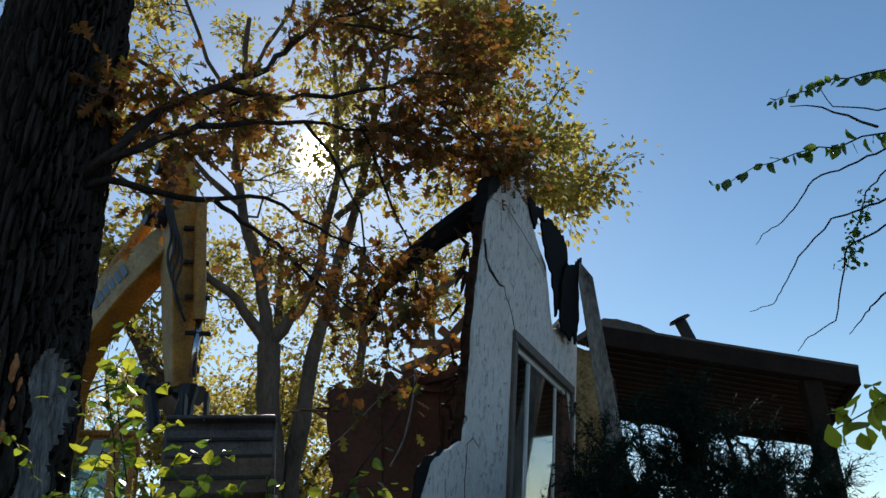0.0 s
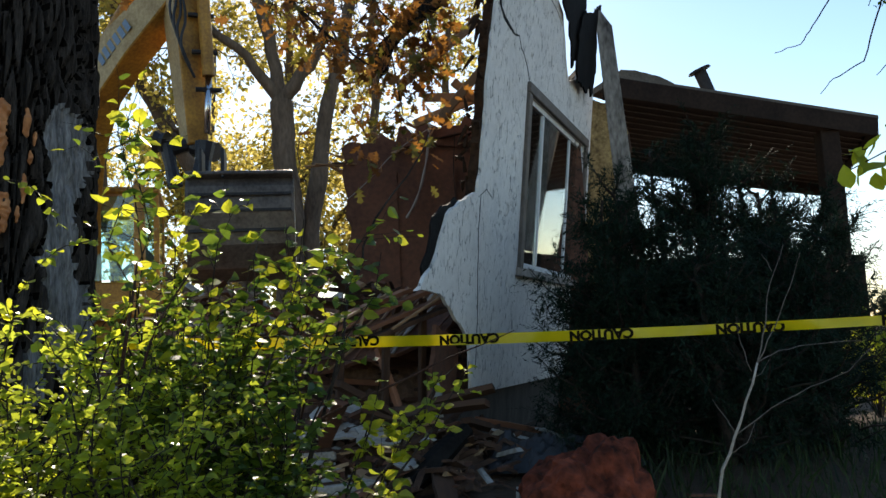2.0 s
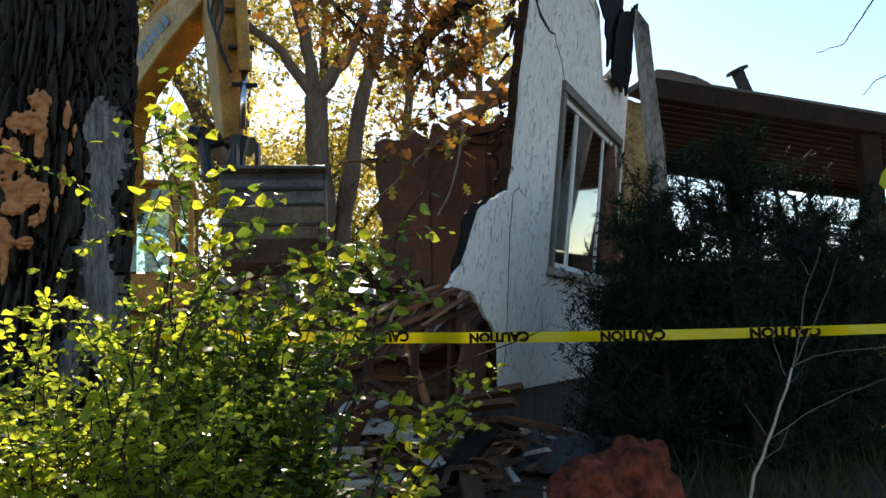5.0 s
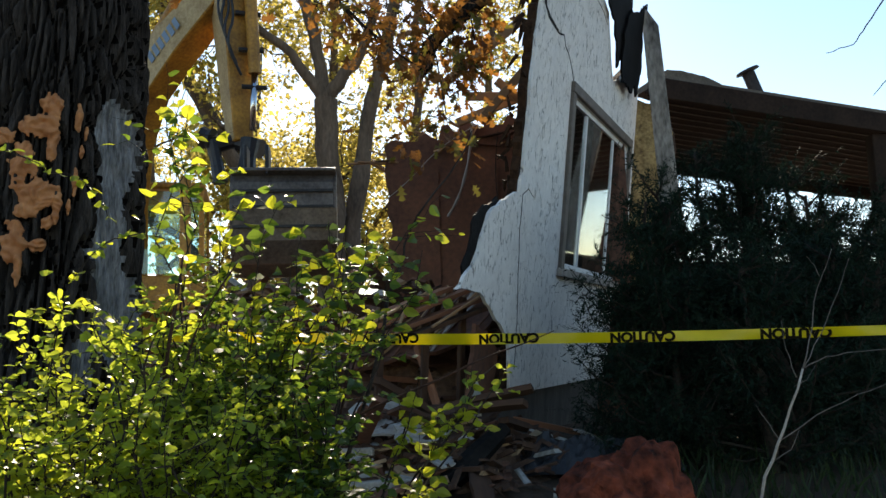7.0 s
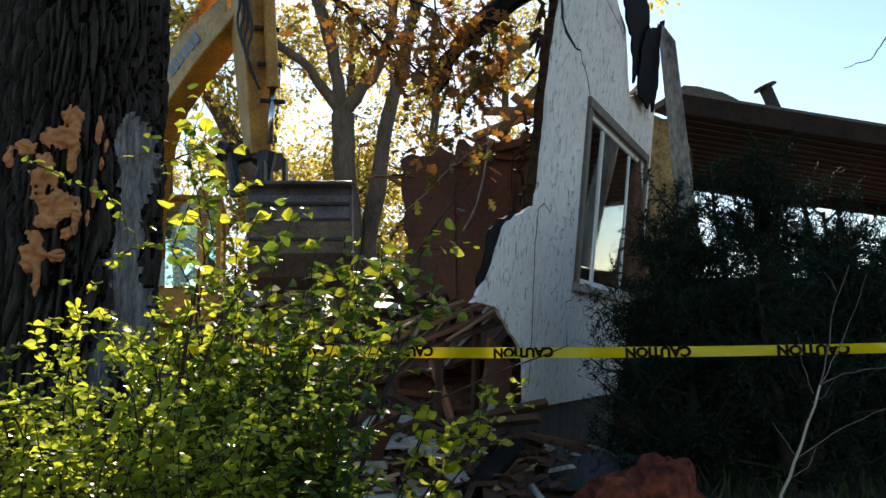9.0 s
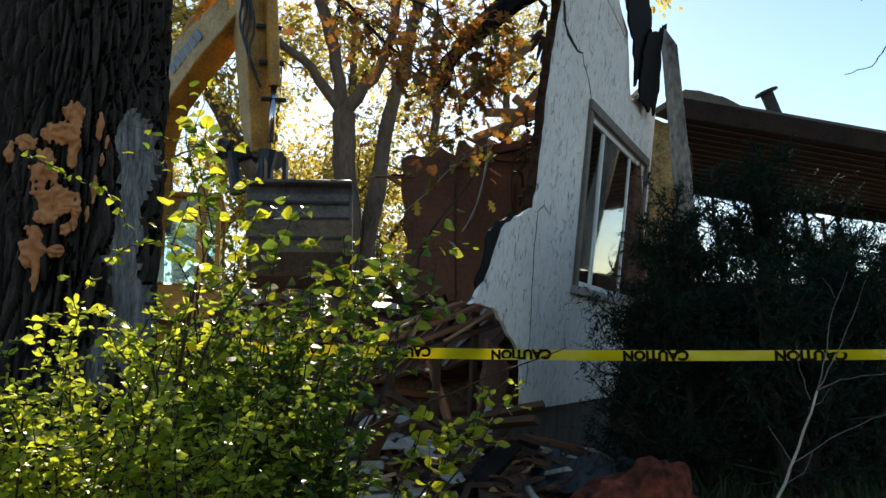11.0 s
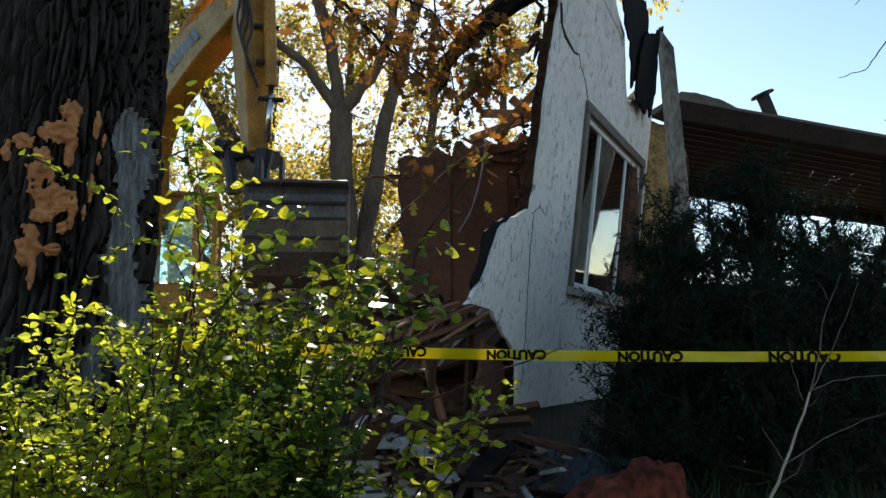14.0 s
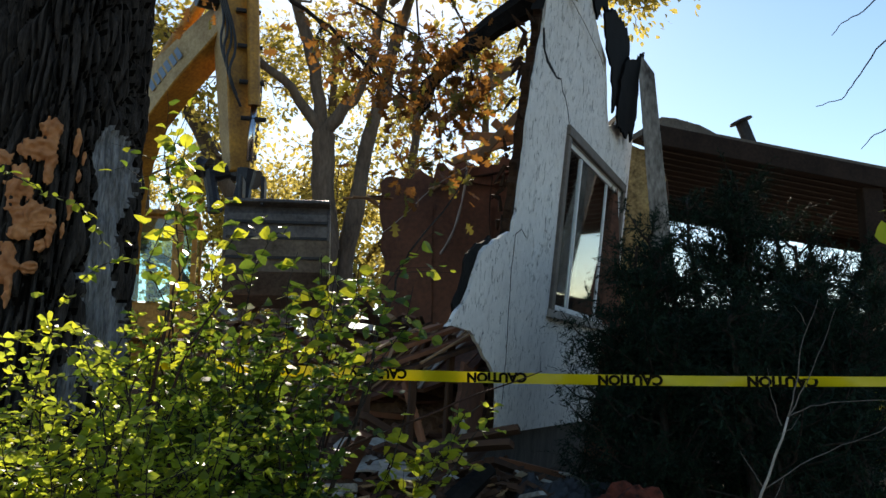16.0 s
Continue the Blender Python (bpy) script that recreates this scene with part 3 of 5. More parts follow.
Geo().box(Matrix.Translation((q.x, q.y, (q.z - 0.26 + 0.6) / 2)), 0.27, 0.2, q.z - 0.26 - 0.6).part("post", PORCH_WOOD, porch, "square timber post", bevel=0.01)
for k in range(24):
    a = FL.lerp(FR, 0.86 - k * 0.036)
    Geo().box(Matrix.Translation((a.x, a.y - 0.05, 1.55)) @ Matrix.Rotation(radians(13), 4, "Z"), 0.143, 0.03, 1.75).part("rail_board", PORCH_WOOD, porch)
# hump of torn felt and the vent pipe on the roof
hump = Geo()
hp = [(0.0, 0.0), (0.02, 0.10), (0.22, 0.14), (0.55, 0.15), (0.72, 0.12), (1.05, 0.05), (1.28, 0.0)]
ax = (FR - FL).normalized()
hm = Matrix((ax, Vector((0, 0, 1)).cross(ax).normalized(), Vector((0, 0, 1)))).transposed().to_4x4()
hm.translation = FL + ax * 0.28 + Vector((0, 0, 0.045))
hump.prism(jag([(c * 1.0, dd - c * 0.105) for c, dd in hp], 0.08, 0.006, rng), hm, 0.05, 0.9)
hump.part("torn_felt", SHINGLE, porch, "torn tan roofing felt hump")
vent = thing("vent_pipe", FL.lerp(FR, 0.405) + Vector((0, 0.3, 0.05)), "tilted dark metal vent pipe on porch roof", "pipe")
vb = FL.lerp(FR, 0.405) + Vector((0.02, 0.3, -0.02))
vt = vb + Vector((-0.13, 0.05, 0.44))
Geo().tube([vb, vt], [0.085, 0.085], 14).part("pipe", PIPE, vent, smooth=False)
Geo().tube([vt + Vector((-0.002, 0, 0.01)), vt + Vector((-0.012, 0, 0.035))], [0.16, 0.15], 14).part("cap", PIPE, vent, "flat rain cap")

# ---- brown interior wall left standing, with shredded top ----
slab = thing("interior_wall_remnant", (0.7, 9.0, 0.8), "tall dark brown interior wall remnant with shredded top", "wall", kind="structure")
SL = Matrix.Translation((-0.48, 9.0, 0.7)) @ Matrix.Rotation(radians(-4), 4, "Z")
top_edge = jag([(2.6, 3.4), (1.5, 3.28), (1.0, 3.2), (0.5, 3.08), (0.2, 3.03), (-0.02, 2.98)], 0.07, 0.085, rng, closed=False)
Geo().prism([(0.02, 0.0), (2.6, 0.0)] + top_edge + jag([(-0.02, 2.98), (0.05, 2.0), (0.0, 1.2), (0.02, 0.0)], 0.1, 0.03, rng, closed=False)[:-1], SL, 0, 0.09).part("panel", DARK_BOARD, slab)
for k in range(64):
    a = rng.uniform(-0.12, 2.0)
    p0 = SL @ Vector((a, rng.uniform(-0.1, 0.3), 2.78 + 0.2 * a + rng.uniform(-0.05, 0.1)))
    p1 = p0 + Vector((rng.uniform(-0.5, 0.35), rng.uniform(-0.2, 0.2), rng.uniform(-0.08, 0.20)))
    beam_between(p0, p1, 0.06, 0.014, "lath", rng.choice((DARK_BOARD, TAN_WOOD, TAN_WOOD, WALL_WOOD)), slab, bevel=0)
for k, a in enumerate((0.55, 1.2)):
    m = SL @ Matrix.Translation((a, -0.012, 1.9))
    Geo().box(m, 0.05, 0.02, 1.6).part("batten", DARK_BOARD, slab)

for pts, r, mt, lab in (([(0.48, 8.85, 3.9), (0.43, 8.85, 3.49), (0.32, 8.84, 3.09), (0.18, 8.83, 2.86)], 0.014, GREY_WOOD, "pale torn strip hanging down"),
                        ([(-0.52, 8.8, 3.02), (-0.21, 8.8, 3.27), (0.09, 8.8, 3.6), (0.52, 8.8, 3.86)], 0.005, GREY_WOOD, "thin slack wire"),
                        ([(0.75, 8.86, 3.8), (0.70, 8.84, 3.3), (0.74, 8.84, 2.9)], 0.007, WALL_WOOD, "dark hanging cable")):
    line = rounded(pts, 2)
    Geo().tube(line, [r * (0.6 + 0.6 * abs(math.sin(2.1 * i))) for i in range(len(line))], 5).part("hanging_strip", mt, slab, lab, smooth=True)
# raw lumber left in the roof opening
for i, (a, b) in enumerate((((0.15, 8.0, 4.05), (0.98, 8.0, 4.72)), ((0.55, 8.1, 3.75), (1.1, 8.1, 4.35)), ((0.4, 8.3, 4.02), (1.3, 8.3, 4.0)), ((0.7, 8.2, 4.15), (1.25, 8.3, 3.7)), ((0.3, 8.5, 3.8), (1.2, 8.4, 4.12)))):
    tagged(beam_between(a, b, 0.04, 0.09, "stud", TAN_WOOD, house), "raw tan timber stud")


# ---- debris heap ----
def heap_height(x, y):
    h = 1.22 * math.exp(-(((x + 0.1) / 0.9) ** 2 + ((y - 7.4) / 0.75) ** 2))
    h += 1.3 * math.exp(-(((x + 1.8) / 1.3) ** 2 + ((y - 8.4) / 0.9) ** 2))
    h += 0.28 * math.exp(-(((x + 0.2) / 0.8) ** 2 + ((y - 5.7) / 0.6) ** 2))
    return h


g = Geo()
nx, ny = 70, 60
for j in range(ny + 1):
    for i in range(nx + 1):
        x, y = -4.2 + 5.0 * i / nx, 4.7 + 5.4 * j / ny
        edge = min(1, i / 6, (nx - i) / 6, j / 6, (ny - j) / 6)
        h = heap_height(x, y) * (1 + 0.25 * noise.noise((x * 2, y * 2, 0))) + 0.08 * noise.noise((x * 6, y * 6, 2)) + 0.05 * noise.noise((x * 14, y * 14, 5))
        g.v.append((x, y, ground_height(x, y) + h * edge - (0.05 if edge < 1 else 0)))
for j in range(ny):
    for i in range(nx):
        a = j * (nx + 1) + i
        g.f.append((a, a + 1, a + nx + 2, a + nx + 1))
        g.m.append(0)
heap = g.part("debris_heap", HEAP, None, "heap of brown demolition rubble and dirt", fix=False, category="rubble", kind="stuff")

rng = random.Random(11)


def plank_mesh(L, w, t):
    poly = jag([(-w / 2, -L / 2), (w / 2, -L / 2), (w / 2, L / 2 * rng.uniform(0.85, 1)), (0, L / 2), (-w / 2, L / 2 * rng.uniform(0.8, 1))], 0.1, 0.008, rng)
    return Geo().prism(poly, Matrix.Identity(4), -t / 2, t / 2)


PLANKS = [(plank_mesh(L, w, t).mesh("broken_plank", mt), lab) for L, w, t, mt, lab in (
    (1.2, 0.08, 0.03, DARK_BOARD, "splintered brown broken plank on rubble"), (0.9, 0.13, 0.025, WALL_WOOD, "dark brown broken plank on rubble"),
    (1.6, 0.07, 0.04, WALL_WOOD, "long dark broken plank on rubble"), (0.7, 0.16, 0.02, DARK_BOARD, "reddish brown board scrap on rubble"),
    (1.1, 0.05, 0.04, RED_BOARD, "reddish splintered broken plank on rubble"))]


def lay_plank(x, y, az, tilt, i, lift=0.02, roll=0.0):
    me, lab = PLANKS[i]
    ob = new("broken_plank", me)
    z = ground_height(x, y) + heap_height(x, y) + lift
    ob.matrix_basis = Matrix.Translation((x, y, z)) @ Matrix.Rotation(az, 4, "Z") @ Matrix.Rotation(tilt, 4, "X") @ Matrix.Rotation(roll, 4, "Y") @ Matrix.Rotation(radians(-90), 4, "X")
    return tagged(ob, lab, "plank", "planks in rubble")


for k in range(40):
    x, y = rng.gauss(-0.25, 0.45), rng.gauss(7.0, 0.42)
    lay_plank(x, y, rng.uniform(-1.5, -0.4), rng.uniform(-0.55, 0.1), rng.randrange(5), 0.03, rng.uniform(-0.4, 0.4))
for k in range(28):
    x, y = rng.uniform(-1.3, 0.30), rng.uniform(4.9, 5.9)
    lay_plank(x, y, rng.uniform(-1.6, 1.6), rng.uniform(-0.55, 0.55), rng.randrange(4), 0.05, rng.uniform(-0.6, 0.6))
for k in range(30):
    x, y = rng.uniform(-3.2, -0.9), rng.uniform(6.6, 8.2)
    lay_plank(x, y, rng.uniform(-1.6, 1.6), rng.uniform(-0.5, 0.5), rng.randrange(5), 0.04, rng.uniform(-0.4, 0.4))
# splintered fragments strewn over the heap
g = Geo()
for k in range(1500):
    if k % 3 == 0:
        x, y = rng.gauss(-0.2, 0.55), rng.gauss(5.5, 0.4)
    else:
        x, y = rng.uniform(-3.2, 0.5), rng.uniform(4.9, 8.0)
    L = rng.uniform(0.05, 0.28)
    m = Matrix.Translation((x, y, ground_height(x, y) + heap_height(x, y) + rng.uniform(0.0, 0.07))) @ Euler((rng.uniform(-0.5, 0.5), rng.uniform(-0.5, 0.5), rng.uniform(0, 6.3))).to_matrix().to_4x4()
    g.box(m, L, rng.uniform(0.015, 0.06), rng.uniform(0.008, 0.03), 0 if rng.random() < 0.82 else rng.choice((1, 2, 3, 3)), taper=rng.uniform(0.5, 1))
g.part("wood_fragments", [WALL_WOOD, TAN_WOOD, PLASTER, DARK_BOARD], None, "splintered wood and plaster fragments over rubble", fix=False, category="rubble", kind="stuff")
g = Geo()
for k in range(420):
    x, y = rng.gauss(-1.9, 0.75), rng.gauss(8.1, 0.5)
    m = Matrix.Translation((x, y, ground_height(x, y) + heap_height(x, y) + rng.uniform(0.0, 0.12))) @ Euler((rng.uniform(-0.7, 0.7), rng.uniform(-0.7, 0.7), rng.uniform(0, 6.3))).to_matrix().to_4x4()
    g.box(m, rng.uniform(0.1, 0.5), rng.uniform(0.03, 0.14), rng.uniform(0.01, 0.04), rng.choice((0, 0, 1, 2)), taper=rng.uniform(0.6, 1))
g.part("broken_laths", [TAN_WOOD, PLASTER, RED_BOARD], None, "dusty broken laths and plaster lying in sun", fix=False, category="rubble", kind="stuff")
# props standing in the hollow by the broken corner
for a, b, mt in (((0.12, 5.7, 0.75), (-0.12, 6.0, 1.5), RED_BOARD), ((0.2, 5.8, 0.7), (-0.2, 6.1, 1.2), WALL_WOOD), ((-0.05, 6.2, 1.5), (0.05, 6.3, 1.85), WALL_WOOD), ((0.4, 5.6, 0.72), (0.15, 5.9, 1.05), WALL_WOOD)):
    tagged(beam_between(a, b, 0.04, 0.06, "timber_stud", mt, None), "broken timber stud propped in rubble", "timber", "studs in rubble")
# big brown sheet lying on the heap, with loose laths on it
sheet = thing("fallen_roof_sheet", (-0.2, 6.9, 1.4), "fallen reddish brown sheathing with loose laths", "panel")
SM = Matrix.Translation((-0.15, 6.9, 1.64)) @ Matrix.Rotation(radians(-18), 4, "Z") @ Matrix.Rotation(radians(32), 4, "X") @ Matrix.Rotation(radians(-14), 4, "Y")
Geo().prism(jag([(-0.9, -0.45), (0.75, -0.5), (0.72, 0.5), (-0.8, 0.45)], 0.1, 0.04, rng), SM @ Matrix.Rotation(radians(-90), 4, "X"), -0.015, 0.015).part("sheet", DARK_BOARD, sheet)
for k in range(30):
    a = rng.uniform(-0.9, 0.6)
    p0 = SM @ Vector((a, rng.uniform(-0.55, -0.2), 0.03))
    p1 = SM @ Vector((a + rng.uniform(0.1, 0.6), rng.uniform(0.1, 0.6), rng.uniform(0.05, 0.16)))
    beam_between(p0, p1, 0.025, 0.012, "lath", rng.choice((TAN_WOOD, TAN_WOOD, GREY_WOOD, DARK_BOARD)), sheet, bevel=0)
# a thick blackened timber lying across the front of the heap
log = thing("charred_timber", (0.2, 5.2, 0.75), "thick charred timber lying on rubble", "timber")
Geo().tube([(0.02, 5.02, 0.66), (0.14, 5.12, 0.74), (0.30, 5.26, 0.86), (0.44, 5.36, 0.96)], [0.06, 0.075, 0.07, 0.05], 6).part("shaft", CHAR_AND_DARK, log)
tagged(beam_between((-0.5, 5.35, 0.72), (0.12, 5.5, 0.80), 0.09, 0.05, "timber_stud", WALL_WOOD, None), "dark timber stud lying in rubble", "timber", "studs in rubble")
# broken concrete pieces lying in the sun below the bush
for x, y, w, d, az, tilt in ((-0.38, 4.95, 0.46, 0.30, 0.35, -0.10), (-0.66, 4.75, 0.30, 0.22, -0.3, -0.06), (-0.12, 4.62, 0.24, 0.16, 0.8, -0.12), (-0.55, 5.25, 0.34, 0.2, 0.1, -0.2)):
    m = Matrix.Translation((x, y, ground_height(x, y) + heap_height(x, y) + 0.045)) @ Matrix.Rotation(az, 4, "Z") @ Matrix.Rotation(tilt, 4, "X")
    Geo().prism(jag([(-w / 2, -d / 2), (w * 0.45, -d * 0.55), (w / 2, d * 0.35), (0.0, d / 2), (-w * 0.42, d * 0.4)], 0.06, 0.014, rng), m @ Matrix.Rotation(radians(-90), 4, "X"), -0.025, 0.025).part(
        "concrete_chunk", PALE_CONCRETE, None, "broken pale concrete piece lying on rubble", category="concrete", group="concrete pieces", bevel=0.006)
# plasterboard scraps
for x, y, s, az, tilt in ((-0.05, 5.35, 0.26, 0.5, 0.35), (-0.42, 5.5, 0.32, -0.4, 0.2), (0.05, 5.1, 0.12, 1.0, 0.3), (-0.6, 5.2, 0.2, 0.2, 0.15), (-0.2, 5.0, 0.14, 2.0, 0.2), (-0.35, 6.0, 0.3, 0.1, 0.5), (-0.9, 5.6, 0.25, 0.7, 0.3)):
    m = Matrix.Translation((x, y, ground_height(x, y) + heap_height(x, y) + 0.07)) @ Matrix.Rotation(az, 4, "Z") @ Matrix.Rotation(tilt, 4, "X")
    Geo().prism(jag([(-s, -s * 0.5), (s * 0.8, -s * 0.55), (s, s * 0.4), (-s * 0.7, s * 0.5)], 0.08, 0.03, rng), m @ Matrix.Rotation(radians(-90), 4, "X"), -0.007, 0.007).part(
        "plasterboard_scrap", PLASTER, None, "torn white plasterboard scrap on rubble", category="plasterboard", group="plasterboard scraps")
strip = jag([(0.0, 0.0), (0.06, 0.02), (0.075, 0.2), (0.05, 0.3), (0.045, 0.44), (0.01, 0.5), (-0.02, 0.3), (0.01, 0.15)], 0.04, 0.012, rng)
Geo().prism(strip, Matrix.Translation((0.225, 5.7, 0.76)) @ Matrix.Rotation(0.1, 4, "Y"), 0, 0.008).part("plaster_strip", PLASTER, None, "upright torn white plaster strip in rubble", category="plasterboard")

# red boulder and the crumpled sheet behind it
bm = bmesh.new()
bmesh.ops.create_icosphere(bm, subdivisions=5, radius=1)
for q in bm.verts:
    c = q.co.copy()
    q.co *= 1 + 0.22 * noise.noise(c * 1.3 + Vector((3, 1, 0))) + 0.10 * noise.noise(c * 3.1) + 0.07 * noise.noise(c * 7) + 0.05 * abs(noise.noise(c * 15)) + 0.03 * noise.noise(c * 34)
    dd = noise.voronoi(c * 1.9)[0]
    q.co *= 1.08 - 0.30 * dd[0] + 0.10 * min(0.5, dd[1] - dd[0])
me = bpy.data.meshes.new("red_boulder")
for q in bm.verts:
    q.co = Vector((q.co.x * 0.40, q.co.y * 0.36, max(q.co.z, -0.7) * 0.40))
bm.to_mesh(me)
bm.free()
me.materials.append(RED_ROCK)
ob = new("red_boulder", me)
ob.matrix_basis = pose(1.03, 4.62, 0.52, 0, 6, 20)
tagged(ob, "rough red sandstone boulder on the bank", "rock")
g = Geo()
for j in range(17):
    for i in range(33):
        x, y = 0.55 + 1.0 * i / 32, 5.2 + 0.5 * j / 16
        e = min(1, i / 4, (32 - i) / 4, j / 3, (16 - j) / 3)
        g.v.append((x, y, ground_height(x, y) + 0.02 + e * (0.10 + 0.08 * noise.noise((x * 5, y * 5, 1)) + 0.08 * noise.noise((x * 13, y * 13, 2)))))
for j in range(16):
    for i in range(32):
        a = j * 33 + i
        g.f.append((a, a + 1, a + 34, a + 33))
        g.m.append(0)
g.part("crumpled_sheet", TARP, None, "crumpled blue-grey plastic sheet beside boulder", fix=False, category="sheet")

# ---- caution tape ----
tape = thing("caution_tape", (0.6, 4.2, 0.5), "yellow caution tape stretched across, lettering upside down", "tape")
T0, TD = Vector((0.225, 4.30, 0)), Vector((0.66, -0.30, 0))


def tape_z(s):
    return 1.522 - 0.012 * s + 0.004 * (s - 0.5) ** 2


g = Geo()
S0, S1, K = -3.1, 3.6, 90
for i in range(K + 1):
    s = S0 + (S1 - S0) * i / K
    p = T0 + TD * s
    tw = 0.006 * math.sin(s * 5) + 0.004 * math.sin(s * 13)
    half = 0.0275 - 0.0025 * s
    for k, w in ((-1, 0), (-0.33, 1), (0.33, 1), (1, 0)):
        g.v.append((p.x + tw * k, p.y + tw * k - 0.002 * w, tape_z(s) + half * k))
for i in range(K):
    for k in range(3):
        a = i * 4 + k
        g.f.append((a, a + 4, a + 5, a + 1))
        g.m.append(0)
g.part("ribbon", TAPE, tape, fix=False, smooth=True)
# broken roof boards fallen across the hollow, propped on studs
for a, b, w, h, mt in (((-0.54, 5.74, 1.66), (0.11, 6.16, 1.91), 0.16, 0.03, RED_BOARD), ((-0.50, 5.69, 1.60), (0.25, 6.11, 1.89), 0.15, 0.03, RED_BOARD), ((-0.38, 5.65, 1.56), (0.36, 6.05, 1.83), 0.17, 0.03, RED_BOARD),
                       ((-0.20, 5.66, 1.55), (0.39, 6.0, 1.76), 0.14, 0.03, WALL_WOOD), ((-0.41, 5.62, 1.66), (-0.04, 5.92, 1.87), 0.022, 0.018, TAN_WOOD), ((-0.25, 5.60, 1.58), (-0.16, 5.9, 1.84), 0.02, 0.016, TAN_WOOD),
                       ((-0.01, 5.61, 1.62), (0.38, 5.92, 1.86), 0.022, 0.016, TAN_WOOD)):
    tagged(beam_between(a, b, w, h, "roof_board", mt, None, bevel=0.003), "splintered pale lath on rubble" if w < 0.05 else "broken brown roof board propped on rubble", "board", "fallen roof boards")
for a, b in (((-0.42, 5.85, 0.70), (-0.36, 5.74, 1.64)), ((0.16, 6.15, 0.72), (0.22, 6.06, 1.84)), ((-0.1, 5.95, 0.7), (-0.05, 5.85, 1.70))):
    tagged(beam_between(a, b, 0.05, 0.05, "timber_stud", WALL_WOOD, None), "broken timber stud propped in rubble", "timber", "studs in rubble")
# tan scraps added to stand in for sunlit patches of pale ground
SUN_PATCH_BITS = []
for L, w in ((0.24, 0.13), (0.16, 0.10), (0.30, 0.09)):
    poly = jag([(-w / 2, -L / 2), (w / 2, -L / 2 * 0.8), (w / 2 * 0.8, L / 2), (-w / 2, L / 2 * 0.9)], 0.05, 0.012, rng)
    SUN_PATCH_BITS.append(Geo().prism(poly, Matrix.Identity(4), -0.007, 0.007).mesh("board_scrap", TAN_WOOD))
for k in range(12):
    x, y = rng.uniform(-0.85, 0.0), rng.uniform(4.75, 5.4)
    ob = new("board_scrap", SUN_PATCH_BITS[k % 3])
    ob.matrix_basis = Matrix.Translation((x, y, ground_height(x, y) + heap_height(x, y) + 0.05)) @ Euler((rng.uniform(-0.3, 0.3), rng.uniform(-0.3, 0.3), rng.uniform(0, 6.3))).to_matrix().to_4x4() @ Matrix.Rotation(radians(-90), 4, "X")
    tagged(ob, "pale scrap standing in for sunlit ground on rubble", "board scrap", "board scraps")
along_s = TD.normalized()
face = along_s.cross(Vector((0, 0, 1)))
for k in range(-2, 4):
    s = 0.238 + 0.92 * k
    cu = bpy.data.curves.new("lettering", "FONT")
    cu.body = "CAUTION"
    cu.align_x = "CENTER"
    cu.size = 0.064 - 0.0028 * k
    cu.offset = 0.0034
    cu.extrude = 0.0004
    cu.materials.append(INK)
    tx = new("lettering", cu)
    c = T0 + TD * s + face * 0.007
    m = Matrix((-along_s * 1.10, Vector((0, 0, -1)), face)).transposed().to_4x4()
    m.translation = (c.x, c.y, tape_z(s) + 0.0232 - 0.0022 * s)
    adopt(tx, tape, m)
    tagged(tx, "bold black capital letters upside down")

# ---- the near oak with stripped bark ----
EYE = Vector((0, 0, 1.5))


oak = thing("oak_tree", (-2.02, 4.58, 0.3), "large oak with furrowed bark, torn orange patches", "tree")
VIEW = Vector((-0.40, 0.917, 0)).normalized()
SIDE = Vector((VIEW.y, -VIEW.x, 0))
g = Geo()
rings, sides = 440, 380
H0, H1 = 0.1, 6.6


def trunk_axis(z):
    k = (z - 2.0) / 2.5
    return Vector((-1.715 + 0.15 * k, 3.66 + 0.02 * k, z))


def trunk_radius(z):
    r = 0.40 - 0.052 * (z - 2.0)
    if z < 1.4:
        r += 0.13 * ((1.4 - z) / 1.3) ** 2
    return r


kinds = []
for j in range(rings + 1):
    z = H0 + (H1 - H0) * j / rings
    c, r = trunk_axis(z), trunk_radius(z)
    for i in range(sides):
        w = 2 * math.pi * i / sides
        d = Vector((math.cos(w), math.sin(w), 0))
        if d.dot(VIEW) > 0.45:
            g.v.append(EYE + (c + d * r - EYE) * 1.25)
            kinds.append(0)
            continue
        # long plates parted by furrows
        wob = 0.10 * noise.noise((d.x * 3, d.y * 3, z * 2.0))
        q = Vector((math.cos(w + wob) * 12.0, math.sin(w + wob) * 12.0, z * 3.3 + 1.3 * noise.noise((d.x * 5, d.y * 5, z * 0.8))))
        dist = noise.voronoi(q)[0]
        plate = min(1.0, (dist[1] - dist[0]) * 3.0)
        cross = abs(noise.noise((d.x * 9, d.y * 9, z * 4.5 + 7)))
        rough = noise.noise((d.x * 22, d.y * 22, z * 9))
        lat, front = d.dot(SIDE) * r, d.dot(VIEW) < 0.25
        gn = noise.noise((lat * 9, z * 2.2, 13)) + 0.25 * noise.noise((lat * 25, z * 18, 5)) + 0.62 - 5.2 * abs(lat - 0.245 - 0.06 * max(0, 2.4 - z)) - max(0, z - 2.42) * 6 - max(0, 1.35 - z) * 3
        kind = 1 if front and gn > 0.15 and 0.9 < z < 2.75 else 0
        if kind == 1:
            disp = 0.024 * plate - 0.012 + 0.008 * rough
        else:
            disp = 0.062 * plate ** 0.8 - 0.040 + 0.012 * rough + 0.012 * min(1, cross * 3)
            # gaps between plates take the shade-coloured bark
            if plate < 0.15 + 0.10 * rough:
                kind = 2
        g.v.append(EYE + (c + d * (r + disp) - EYE) * 1.25)
        kinds.append(kind)
